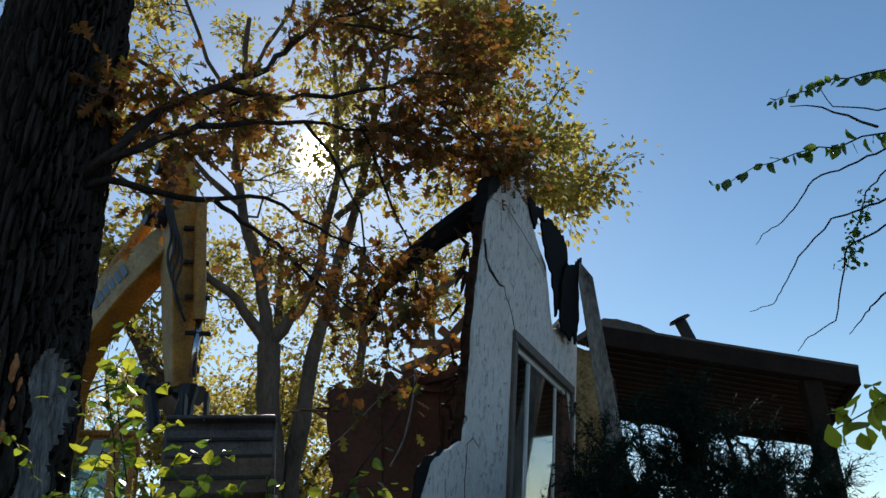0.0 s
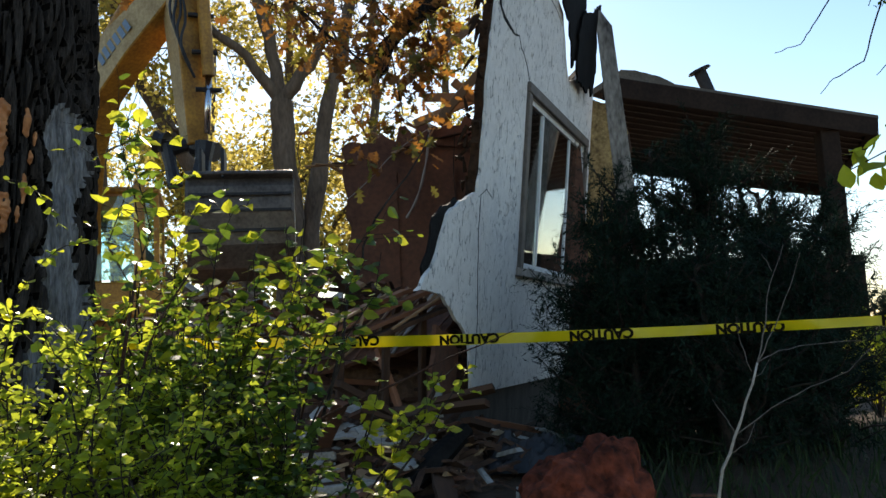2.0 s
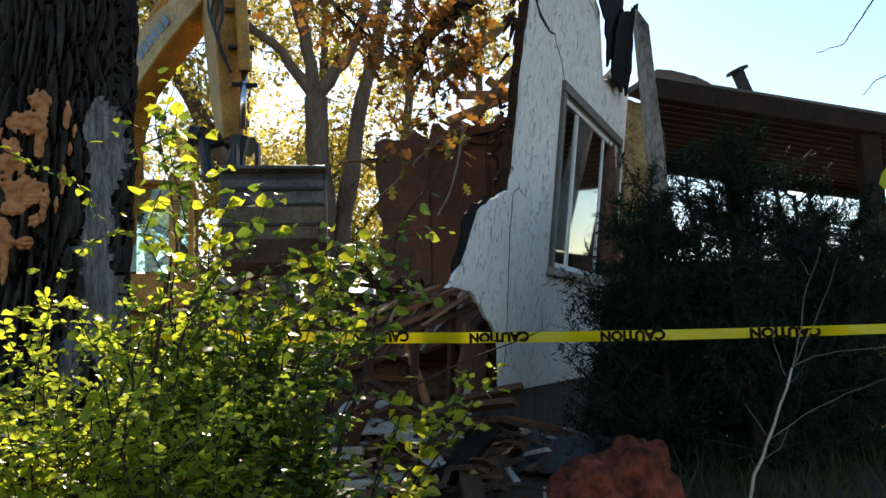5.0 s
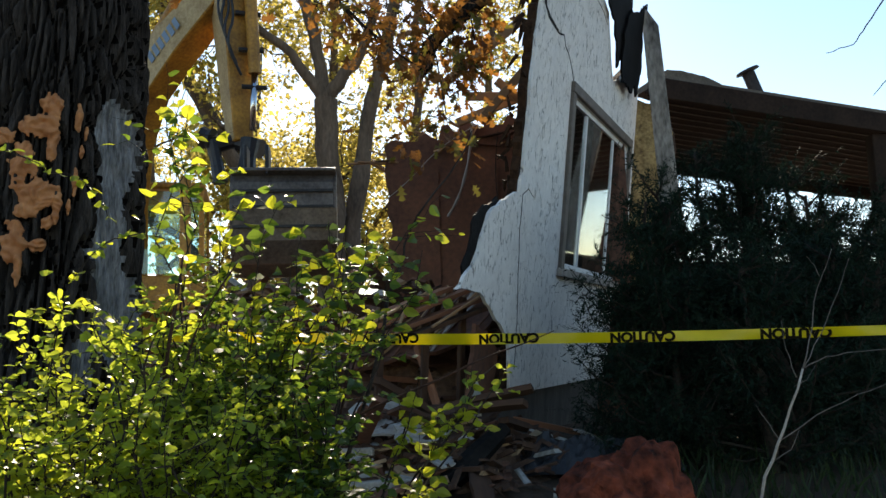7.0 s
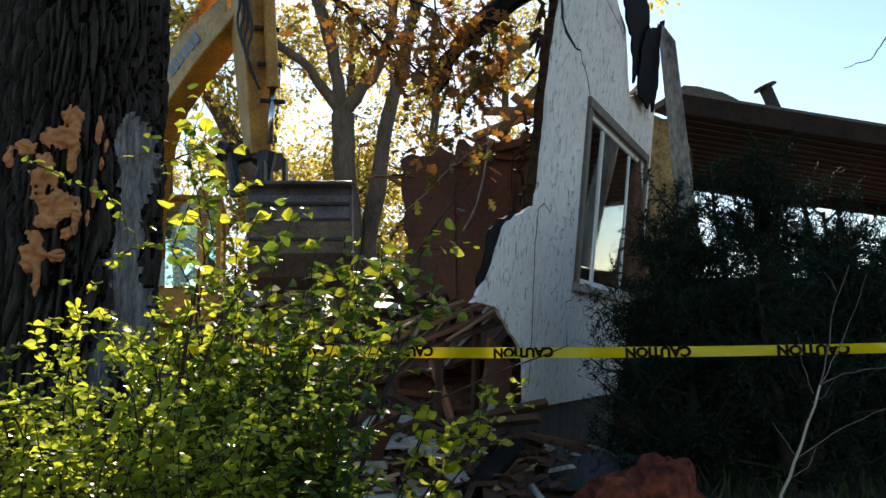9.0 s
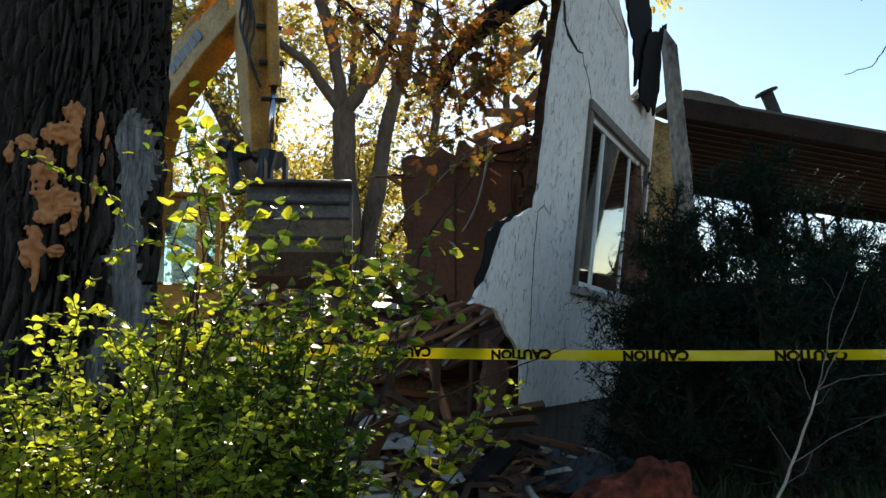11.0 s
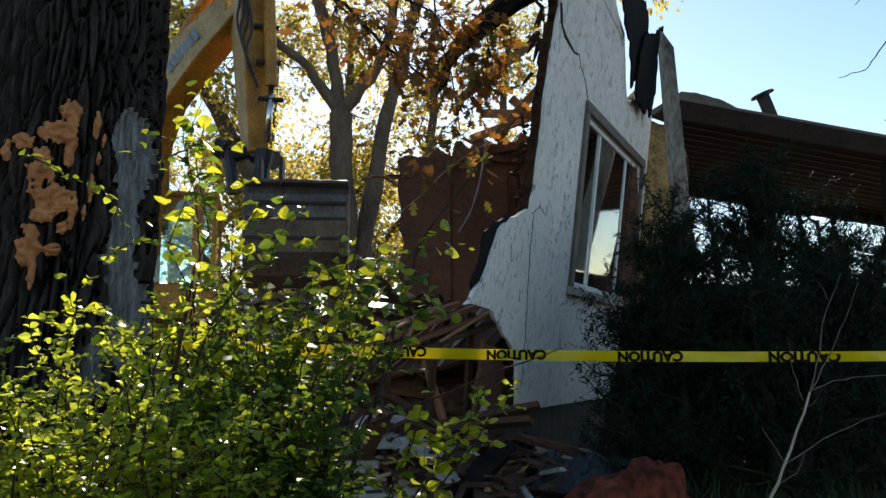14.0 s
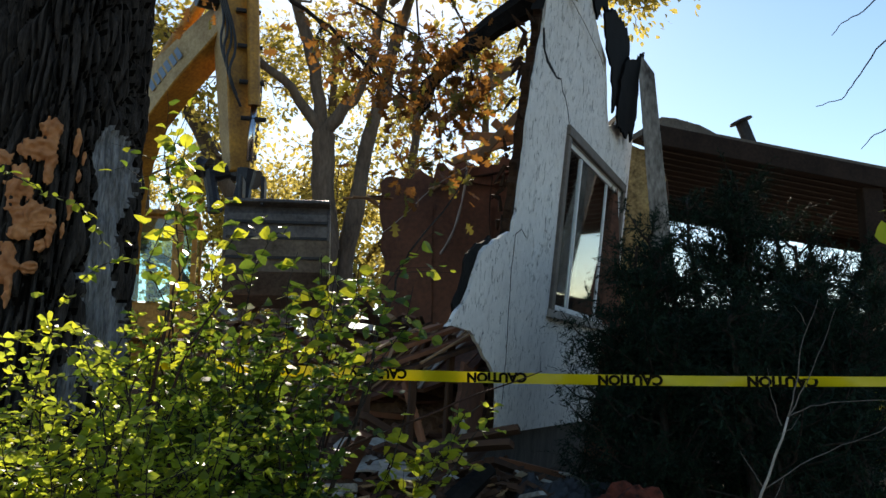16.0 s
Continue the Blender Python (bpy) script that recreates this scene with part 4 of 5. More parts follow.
for j in range(rings):
    for i in range(sides):
        a, b = j * sides + i, j * sides + (i + 1) % sides
        g.f.append((a, b, b + sides, a + sides))
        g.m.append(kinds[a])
g.part("trunk", [BARK, BARK_PALE, FURROW_SHADE], oak, fix=False)

# crusts of orange fungus on the trunk: centre across and up, half width, half height
CRUSTS = ((-0.03, 2.50, 0.045, 0.045), (-0.06, 2.42, 0.085, 0.05), (-0.02, 2.36, 0.025, 0.07), (-0.185, 2.375, 0.042, 0.03), (-0.115, 2.25, 0.048, 0.085), (-0.06, 2.13, 0.075, 0.06),
          (-0.09, 2.07, 0.05, 0.03), (-0.12, 1.94, 0.045, 0.075), (-0.10, 1.85, 0.018, 0.06), (-0.02, 2.02, 0.02, 0.03), (-0.04, 1.93, 0.03, 0.025), (0.06, 2.46, 0.014, 0.05), (0.09, 2.40, 0.008, 0.025),
          (0.08, 2.32, 0.01, 0.025), (0.065, 2.19, 0.012, 0.05), (0.05, 2.09, 0.008, 0.03), (0.01, 2.1, 0.02, 0.06), (-0.24, 2.33, 0.02, 0.04))
for cx, cz, hx, hz in CRUSTS:
    cx += 0.045
    hx *= 0.85
    g, index, n = Geo(), {}, 48
    inside = {}
    for j in range(n + 1):
        for i in range(n + 1):
            a, b = (i / n * 2 - 1) * 1.5, (j / n * 2 - 1) * 1.5
            lat, z = cx + a * hx * 1.15, cz + b * hz * 1.2
            w = 0.95 - (a * a + b * b) + 0.85 * noise.noise((lat * 28, z * 22, 1)) + 0.45 * noise.noise((lat * 70, z * 45, 6))
            inside[i, j] = w
            r = trunk_radius(z)
            back = math.sqrt(max(0.0, r * r - lat * lat))
            puff = 0.026 * math.sqrt(max(0, min(1, w))) + 0.007 * math.sin(z * 95 + lat * 30 + 14 * noise.noise((lat * 16, z * 12, 3))) * min(1, max(0, w)) + 0.008 * noise.noise((lat * 45, z * 45, 9))
            p = trunk_axis(z) + SIDE * (lat * (1 + (0.022 + puff) / r)) - VIEW * (back * (1 + (0.018 + puff) / r))
            index[i, j] = len(g.v)
            g.v.append(EYE + (p - EYE) * 1.25)
    for j in range(n):
        for i in range(n):
            if all(inside[q] > 0 for q in ((i, j), (i + 1, j), (i, j + 1), (i + 1, j + 1))):
                g.f.append((index[i, j], index[i + 1, j], index[i + 1, j + 1], index[i, j + 1]))
                g.m.append(0)
    if g.f:
        g.part("fungus_crust", BARE_WOOD, oak, "rippled peach-orange fungus crust", smooth=True, fix=False)

rnd = random.Random(21)
nrng = np.random.default_rng(21)


def sprout(geo, pts, r0, level, tips, spread, length, count, droop=0.0, floor=0.0):
    """Side twigs along a branch; tips collect where the leaves sit and which way they point."""
    for _ in range(count):
        k = rnd.uniform(0.25, 1.0)
        p = along(pts, k)
        tangent = (pts[-1] - pts[0]).normalized()
        d = (tangent * 0.7 + Vector([rnd.gauss(0, spread) for _ in range(3)]) + Vector((0, 0, -droop))).normalized()
        L = length * rnd.uniform(0.5, 1.1)
        q = wander(p, p + d * L, 4, 0.09, rnd)
        r = max(r0 * (1 - 0.6 * k) * 0.5, floor)
        geo.tube(q, [r, r * 0.85, r * 0.65, r * 0.45, r * 0.25], 5 if level else 4, cap=False)
        if level:
            sprout(geo, q, r, level - 1, tips, spread, length * 0.55, max(3, count - 1), droop, floor * 0.75)
        else:
            for t in (0.35, 0.6, 0.8, 1.0):
                tips.append((along(q, t), d))


def leaf_cloud(tips, per, size, jitter):
    P, D, S = [], [], []
    for p, d in tips:
        for _ in range(per):
            o = Vector(nrng.normal(size=3))
            P.append(tuple(p + o * jitter))
            D.append(tuple(d * 0.5 + o * 0.8 + Vector((0, 0, -0.35))))
            S.append(size * nrng.uniform(0.6, 1.25))
    return P, D, S


twigs = Geo()
tips = []
main = [
    ([(-1.95, 4.55, 3.75), (-1.48, 4.35, 4.03), (-1.29, 4.7, 4.58), (-1.02, 5.0, 4.94), (-0.75, 5.3, 5.3), (-0.6, 5.6, 5.77), (-0.4, 5.9, 6.21), (0.05, 6.3, 6.73)], 0.046),
    ([(-1.02, 5.0, 4.94), (-0.64, 5.3, 5.02), (-0.15, 5.6, 5.29), (0.32, 5.9, 5.63), (1.02, 6.3, 6.01)], 0.030),
    ([(-1.95, 4.55, 3.8), (-1.47, 4.35, 4.01), (-1.17, 4.7, 4.39), (-1.05, 5.0, 4.73), (-0.95, 5.2, 4.93)], 0.042),
    ([(-1.12, 4.78, 4.48), (-0.78, 5.2, 4.78), (-0.49, 5.5, 4.96), (-0.06, 5.9, 5.13), (0.53, 6.3, 5.32)], 0.028),
    ([(-1.95, 4.6, 3.78), (-1.52, 4.4, 3.88), (-1.27, 4.7, 3.94), (-1.03, 5.0, 4.05), (-0.88, 5.2, 3.98), (-0.65, 5.4, 3.9), (-0.39, 5.6, 3.68), (-0.07, 5.8, 3.49)], 0.032),
    ([(-1.03, 5.0, 4.05), (-0.75, 5.4, 4.26), (-0.4, 5.7, 4.17), (-0.07, 5.9, 4.07), (0.19, 6.1, 3.77)], 0.020),
    ([(0.32, 5.9, 5.63), (0.71, 6.1, 5.42), (1.02, 6.25, 5.2)], 0.018),
    ([(-0.06, 5.9, 5.13), (0.12, 6.1, 4.71), (0.3, 6.2, 4.3), (0.38, 6.25, 3.84)], 0.018),
    ([(-0.49, 5.5, 4.96), (-0.24, 5.8, 4.71), (-0.07, 6.0, 4.41), (0.14, 6.2, 3.25)], 0.018),
    ([(-0.4, 5.9, 6.21), (0.25, 6.2, 6.33), (0.79, 6.4, 6.43)], 0.018),
    ([(-1.29, 4.7, 4.58), (-1.45, 4.75, 4.78), (-1.53, 4.7, 4.66)], 0.014),
    ([(-1.52, 4.4, 3.88), (-1.49, 4.5, 4.08), (-1.41, 4.6, 4.2)], 0.012),
]
for pts, r in main:
    pts = [Vector(p) for p in pts]
    fine = []
    for a, b in zip(pts, pts[1:]):
        fine += wander(a, b, 3, 0.04, rnd)[:-1]
    fine.append(pts[-1])
    Geo().tube(fine, [0.85 * r * (1 - 0.75 * i / len(fine)) for i in range(len(fine))], 8, cap=False).part("limb", BRANCH, oak, "dark spreading limb", smooth=True, fix=False)
    outer = fine[len(fine) // 2:]
    sprout(twigs, outer, r * 0.6, 1, tips, 0.45, 0.5, 9, 0.1)
twigs.part("twigwork", BRANCH, oak, "fine dark twigs", smooth=True, fix=False, kind="stuff")
tips = [t for t in tips if (t[0] - EYE).normalized().dot(SUN_DIR) < 0.9994]
keep = [t for t in tips if t[0].x < 0.75 or t[0].z > 4.9 or rnd.random() < 0.2]
P, D, S = leaf_cloud([t for t in keep if rnd.random() < (0.97 if t[0].z > 4.3 else 0.6)], 1, 0.105, 0.07)
P2, D2, S2 = leaf_cloud([t for t in keep if t[0].x > -0.5 and t[0].z > 4.3], 1, 0.105, 0.10)
P, D, S = P + P2, D + D2, S + S2
half = int(len(P) * 0.8)
order = nrng.permutation(len(P))
P, D, S = [P[i] for i in order], [D[i] for i in order], [S[i] for i in order]
leaf_part("leaves", OAK, P[:half], D[:half], S[:half], OAK_LEAF, oak, "lobed rust-brown autumn leaves", 5)
leaf_part("leaves", OAK, P[half:], D[half:], S[half:], OAK_GREEN, oak, "lobed olive leaves", 6)


# ---- autumn trees beyond ----
def autumn_tree(base, r, limb_list, leaf_size, per, label, twig_len=1.5, count=6, level=2, seed=1):
    global rnd, nrng
    rnd, nrng = random.Random(seed), np.random.default_rng(seed)
    t = thing("autumn_tree", base, label, "tree", "yellow autumn trees")
    wood, tips_ = Geo(), []
    for pts, r0, r1, sp in limb_list:
        pts = [Vector(p) for p in pts]
        fine = []
        for a, b in zip(pts, pts[1:]):
            fine += wander(a, b, 4, 0.03, rnd)[:-1]
        fine.append(pts[-1])
        Geo().tube(fine, [(r0 + (r1 - r0) * i / len(fine)) * rnd.uniform(0.9, 1.1) for i in range(len(fine))], 12, cap=False).part("limb" if sp else "trunk", TREE_BARK, t, smooth=True, fix=False)
        if sp:
            sprout(wood, fine[len(fine) // 3:], r1 * 1.6, level, tips_, 0.55, twig_len, count, 0.0, 0.016)
    wood.part("twigwork", TREE_BARK, t, "fine grey-brown twigs", smooth=True, fix=False, kind="stuff")
    # a thin place in the crown, where the sun breaks through on to the bushes
    tips_ = [q for q in tips_ if not (-3.6 < q[0].x < 0.1 and 6.1 < q[0].z - (q[0].y - 15.4) * 0.57 < 9.9 and q[0].y < 18.5) or rnd.random() < 0.08]
    P_, D_, S_ = leaf_cloud(tips_, per, leaf_size, 0.14)
    leaf_part("crown", OVAL, P_, D_, S_, YELLOW_LEAF, t, "sparse yellow autumn leaves", seed)
    return t


F0 = Vector((-1.95, 15.5, 6.2))


def off(*q):
    return [F0 + Vector((a, b, c)) for a, b, c in q]


big = [
    ([(-1.85, 15.4, 0.6), (-1.85, 15.4, 3.0), (-1.92, 15.45, 5.0), F0], 0.27, 0.215, False),
    (off((0, 0, -0.1), (-0.6, -0.2, 0.85), (-1.25, -0.4, 1.35), (-2.1, -0.8, 1.3), (-3.2, -1.2, 1.7)), 0.111, 0.040, True),
    (off((0, 0, 0), (-0.2, 0, 1.3), (-0.6, 0, 2.6), (-0.9, 0.3, 4.5), (-0.8, 0.4, 8)), 0.148, 0.048, True),
    (off((-0.1, 0, 0), (0.55, 0, 0.7), (0.95, -0.1, 1.6), (1.3, -0.4, 3.5), (1.2, -0.5, 6.2)), 0.133, 0.040, True),
    (off((0.30, 0.1, -5.6), (0.45, 0.1, -2.5), (0.75, 0.1, -0.6), (1.05, 0, 0.6), (1.45, 0, 2.2), (2.0, -0.3, 4.4), (2.4, -0.5, 6.5)), 0.200, 0.048, True),
    (off((1.25, -0.2, 2.6), (2.4, -0.8, 3.3), (3.5, -1.4, 3.4), (4.5, -1.8, 2.9), (5.0, -1.9, 2.5)), 0.074, 0.024, True),
    (off((1.3, -0.4, 3.4), (2.6, -0.9, 4.6), (3.6, -1.4, 5.2), (4.5, -1.7, 5.0)), 0.067, 0.024, True),
    (off((-0.7, 0, 3.0), (-2.0, -0.3, 4.2), (-3.6, -0.5, 4.8)), 0.067, 0.024, True),
    (off((-0.85, 0.3, 4.8), (-1.8, 0, 7.2), (-2.6, -0.3, 9.2)), 0.052, 0.024, True),
    (off((-0.8, 0.4, 6.0), (0.2, 0.2, 8.2), (0.7, 0, 9.8)), 0.052, 0.024, True),
    (off((-2.0, -0.3, 4.2), (-3.4, -0.5, 6.2), (-4.6, -0.6, 8.4)), 0.044, 0.024, True),
    (off((1.2, 0, 5.0), (2.2, -0.6, 6.4), (3.6, -1.0, 7.2)), 0.059, 0.024, True),
    (off((-0.8, 0, 4.0), (-2.2, -0.3, 5.8), (-3.8, -0.5, 6.8), (-5.2, -0.6, 7.2)), 0.059, 0.024, True),
    (off((-1.25, -0.4, 1.35), (-2.0, -0.6, 2.6), (-3.4, -0.8, 3.6)), 0.052, 0.024, True),
]
big += [
    (off((2.4, -0.8, 3.3), (3.6, -1.5, 3.5), (4.8, -1.8, 3.2), (5.5, -1.9, 2.7)), 0.055, 0.022, True),
    (off((2.2, -0.6, 6.4), (3.2, -1.2, 6.4), (3.9, -1.5, 6.2)), 0.05, 0.022, True),
]
lean_tree = [([(-2.6, 16.9, 0.6), (-2.8, 16.8, 2.8), (-3.2, 16.7, 4.2), (-4.0, 16.5, 5.4), (-4.8, 16.3, 6.9), (-5.3, 16.2, 8.6)], 0.22, 0.12, True)]
autumn_tree((-2.6, 16.9, 0.6), 0.2, lean_tree, 0.12, 4, "leaning grey tree with sparse yellow leaves", 1.3, 5, 2, 44)
autumn_tree((-1.85, 15.4, 0.6), 0.36, big, 0.125, 4, "tall forked tree with sparse yellow autumn leaves", 1.5, 6, 2, 31)
for i, (x, y, h) in enumerate(((-4.4, 20.0, 10.0), (-2.6, 23.0, 11.5), (-0.2, 22.0, 11.0), (-8.0, 24.0, 11.0), (2.0, 24.0, 11.0), (-12.0, 20.0, 11.0), (-6.0, 29.0, 13.0))):
    far = [([(x, y, 0.6), (x + 0.2, y, h * 0.35), (x - 0.2, y, h * 0.65), (x, y, h)], 0.24, 0.07, True),
           ([(x, y, h * 0.25), (x - 1.5, y - 0.5, h * 0.42), (x - 3.0, y - 0.6, h * 0.5)], 0.12, 0.05, True),
           ([(x, y, h * 0.3), (x + 1.6, y - 0.4, h * 0.48), (x + 2.8, y - 0.6, h * 0.6)], 0.12, 0.05, True),
           ([(x, y, h * 0.2), (x + 0.9, y - 1.2, h * 0.3), (x + 1.9, y - 1.6, h * 0.35)], 0.09, 0.04, True)]
    autumn_tree((x, y, 0.6), 0.2, far, 0.14, 4, "slender tree with yellow autumn leaves", 1.8, 6, 2, 50 + i)


# ---- the leafy bush in front ----
def bush(name, label, stems, leaf_size, mats, seed, per=2, twig=0.35, count=6, level=1, droop=0.0, shape=OVAL, spacing=0.05, yellow=0.22, low=0.25, level_out=1.0):
    """Stems from the ground, each with side twigs that carry leaves along their length."""
    rr, nn = random.Random(seed), np.random.default_rng(seed)
    t = thing(name, stems[0][0], label, "bush")
    wood = Geo()
    lots = [([], [], []) for _ in mats]

    def leaves_on(pts, density):
        L = sum((b - a).length for a, b in zip(pts, pts[1:]))
        n = max(2, int(L / spacing * density))
        for i in range(n):
            k = (i + rr.random()) / n
            p = along(pts, k)
            tang = (along(pts, min(1, k + 0.05)) - along(pts, max(0, k - 0.05))).normalized()
            side = tang.cross(Vector((0, 0, 1)))
            side = side.normalized() if side.length > 0.01 else Vector((1, 0, 0))
            for sgn in ((1, -1) if per > 1 else (rr.choice((1, -1)),)):
                d = side * sgn + tang * 0.6 + Vector((rr.gauss(0, 0.35), rr.gauss(0, 0.35), rr.gauss(-0.2, 0.35)))
                lot = lots[0 if rr.random() > yellow or len(lots) == 1 else 1]
                lot[0].append(tuple(p))
                lot[1].append(tuple(d))
                lot[2].append(leaf_size * rr.uniform(0.55, 1.2))

    def grow(pts, r, lev):
        wood.tube(pts, [r * (1 - 0.7 * i / (len(pts) - 1)) for i in range(len(pts))], 6 if lev else 5, cap=False)
        if lev == 0:
            leaves_on(pts, 1.0)
            return
        for _ in range(count):
            k = rr.uniform(low, 1.0)
            p = along(pts, k)
            d = (pts[-1] - pts[0]).normalized() * 0.55 + Vector([rr.gauss(0, 0.6) for _ in range(3)]) + Vector((0, 0, -droop))
            d.z *= level_out
            d.normalize()
            grow(wander(p, p + d * twig * rr.uniform(0.5, 1.15), 4, 0.07, rr), max(0.0018, r * 0.4), lev - 1)
        leaves_on(pts[int(len(pts) * max(0.5, low)):], 0.7)

    for a, b, r in stems:
        a, b = Vector(a), Vector(b)
        mid = a.lerp(b, 0.5) + Vector((0, 0, (b - a).length * 0.10))
        pts = wander(a, mid, 3, 0.05, rr)[:-1] + wander(mid, b, 4, 0.05, rr)
        grow(pts, r, level)
    wood.part("stemwork", BRANCH, t, "thin dark woody stems", smooth=True, fix=False, kind="stuff")
    for i, (lot, mt) in enumerate(zip(lots, mats)):
        if lot[0]:
            leaf_part("leaves", shape, *lot, mt, t, seed=seed + i)
    return t


def gz(x, y):
    return ground_height(x, y) - 0.03


rr = random.Random(77)
stems = []
for k in range(96):
    x, y = rr.uniform(-1.75, -0.55), rr.uniform(2.35, 3.25)
    bx, by = x * 0.5 - 0.55 + rr.gauss(0, 0.08), y * 0.5 + 1.4
    stems.append(((bx, by, gz(bx, by)), (x, y, rr.uniform(0.45, 1.52) + 0.14 * max(0, 1 - abs(x + 1.05) / 0.3)), 0.008))
bush("leafy_bush", "dense bright green bush backlit by the sun", stems, 0.036, [BUSH_LEAF, BUSH_YELLOW], 301, 2, 0.30, 14, 1, 0.05, OVAL, 0.03, 0.16)
stems = []
for k in range(58):
    x, y = rr.uniform(-1.05, -0.36), rr.uniform(2.95, 3.8)
    bx, by = x * 0.4 - 0.3, 3.3 + rr.gauss(0, 0.1)
    top = 1.68 - 0.80 * max(0, x + 0.70)
    stems.append(((bx, by, gz(bx, by)), (x, y, top * (1 - 0.55 * rr.random() ** 1.4)), 0.008))
# this bush takes the darker leaf copy in place of tree shade
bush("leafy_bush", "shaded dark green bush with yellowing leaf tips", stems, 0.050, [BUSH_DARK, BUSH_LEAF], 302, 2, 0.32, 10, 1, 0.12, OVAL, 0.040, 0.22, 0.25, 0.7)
stems = []
for q in ((-1.02, 3.35, 2.62), (-1.06, 3.3, 2.4), (-0.98, 3.35, 2.5), (-0.79, 3.35, 2.14), (-0.65, 3.38, 2.09), (-0.50, 3.4, 2.05), (-0.33, 3.42, 2.0), (-0.35, 3.45, 1.86), (-0.51, 3.37, 1.78), (-0.83, 3.31, 1.85), (-0.7, 3.3, 1.7), (-0.2, 3.7, 1.92), (-1.0, 3.25, 1.78), (-0.6, 3.45, 1.84), (-0.12, 3.9, 2.06), (-0.4, 3.5, 2.02), (-0.25, 3.6, 2.0), (-0.15, 3.75, 1.9), (-0.34, 3.55, 1.78), (-0.02, 3.65, 1.9)):
    stems.append(((-0.62 + q[0] * 0.35, 3.3, gz(-0.7, 3.3)), q, 0.0055))
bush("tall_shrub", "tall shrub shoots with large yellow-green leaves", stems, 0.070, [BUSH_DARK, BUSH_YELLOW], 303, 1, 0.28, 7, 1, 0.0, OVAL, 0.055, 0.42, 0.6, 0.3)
stems = []
for q in ((0.28, 3.95, 1.42), (0.2, 3.9, 1.36), (-0.05, 3.7, 1.36), (0.3, 3.9, 1.3), (-0.1, 3.6, 1.25), (0.05, 3.75, 1.12)):
    stems.append(((-0.38, 3.5, gz(-0.4, 3.5)), q, 0.007))
bush("low_shrub", "low arching shrub sprays of yellow-green leaves", stems, 0.062, [BUSH_LEAF, BUSH_YELLOW], 304, 2, 0.18, 5, 1, 0.0, OVAL, 0.05, 0.4)
stems = []
for k in range(16):
    x, y = 4.05 + rr.gauss(0, 0.25), 6.9 + rr.gauss(0, 0.2)
    stems.append(((4.05, 6.9, gz(4.05, 6.9)), (x, y, rr.uniform(1.0, 1.6)), 0.007))
bush("leafy_bush", "small sunlit yellow-green bush past the junipers", stems, 0.06, [BUSH_LEAF, BUSH_YELLOW], 306, 2, 0.3, 6, 1, 0.05, OVAL, 0.05, 0.7)
# dark leading stems through the middle of the bush and a long side spray
for pts, r in (([(-0.9, 3.12, gz(-0.9, 3.12)), (-0.93, 3.1, 1.05), (-0.98, 3.05, 1.29), (-0.96, 3.05, 1.49), (-0.93, 3.05, 1.66), (-0.92, 3.1, 1.85)], 0.013),
               ([(-0.92, 3.1, gz(-0.92, 3.1)), (-0.87, 3.05, 1.1), (-0.90, 3.0, 1.35), (-0.84, 3.0, 1.6), (-0.72, 3.1, 1.82)], 0.009),
               ([(-0.6, 3.5, gz(-0.6, 3.5)), (-0.39, 3.6, 1.18), (-0.21, 3.7, 1.26), (0.02, 3.8, 1.34), (0.25, 3.9, 1.44), (0.42, 3.95, 1.49), (0.58, 4.0, 1.55)], 0.008),
               ([(-0.6, 3.5, gz(-0.6, 3.5)), (-0.42, 3.6, 1.15), (-0.34, 3.65, 1.45), (-0.26, 3.7, 1.62)], 0.008)):
    line = rounded(pts, 2)
    tagged(Geo().tube(line, [r * (1 - 0.75 * i / len(line)) for i in range(len(line))], 7).part("woody_stem", REDDISH_STEM, None, smooth=True), "dark reddish woody stem rising through bush", "stem", "woody stems in the bush")
# long bare twig through the bush
tw = Geo()
tw.tube(wander((-0.42, 3.75, 0.9), (-0.14, 4.1, 1.95), 5, 0.02, rr) + wander((-0.13, 4.12, 2.0), (0.25, 4.25, 2.62), 5, 0.03, rr), [0.011 - 0.0007 * i for i in range(12)], 6)
tw.part("bare_twig", BRANCH, None, "long bare brown twig rising from bush", smooth=True, category="twig")
# vine sprig across the oak's trunk
VINE = [(-1.30, 2.85, gz(-1.30, 2.85)), (-1.28, 2.8, 1.0), (-1.27, 2.8, 1.45), (-1.22, 2.8, 1.68), (-1.19, 2.8, 1.76), (-1.10, 2.8, 1.86), (-1.02, 2.8, 1.89), (-0.94, 2.8, 1.89), (-0.84, 2.82, 1.84)]
SPUR = [(-1.55, 2.85, gz(-1.55, 2.85)), (-1.58, 2.8, 1.2), (-1.56, 2.78, 1.9), (-1.46, 2.8, 2.2), (-1.37, 2.8, 2.17), (-1.28, 2.8, 2.11), (-1.18, 2.8, 2.09), (-1.10, 2.8, 2.0), (-1.08, 2.8, 1.95)]
stems = [(a, b, 0.0028) for a, b in list(zip(VINE[2:], VINE[3:])) + list(zip(SPUR[3:], SPUR[4:]))]
bush("vine", "thin vine with small leaves climbing past trunk", stems, 0.040, [BUSH_LEAF, BUSH_YELLOW], 305, 2, 0.07, 2, 0, 0.2, OVAL, 0.028, 0.3)
bare = Geo()
bare.tube(rounded(VINE[:4]), [0.003] * len(rounded(VINE[:4])), 5).tube(rounded(SPUR[:5]), [0.003] * len(rounded(SPUR[:5])), 5)
bare.part("vine_runner", BRANCH, None, "thin bare vine runners rising from bush", smooth=True, category="vine")


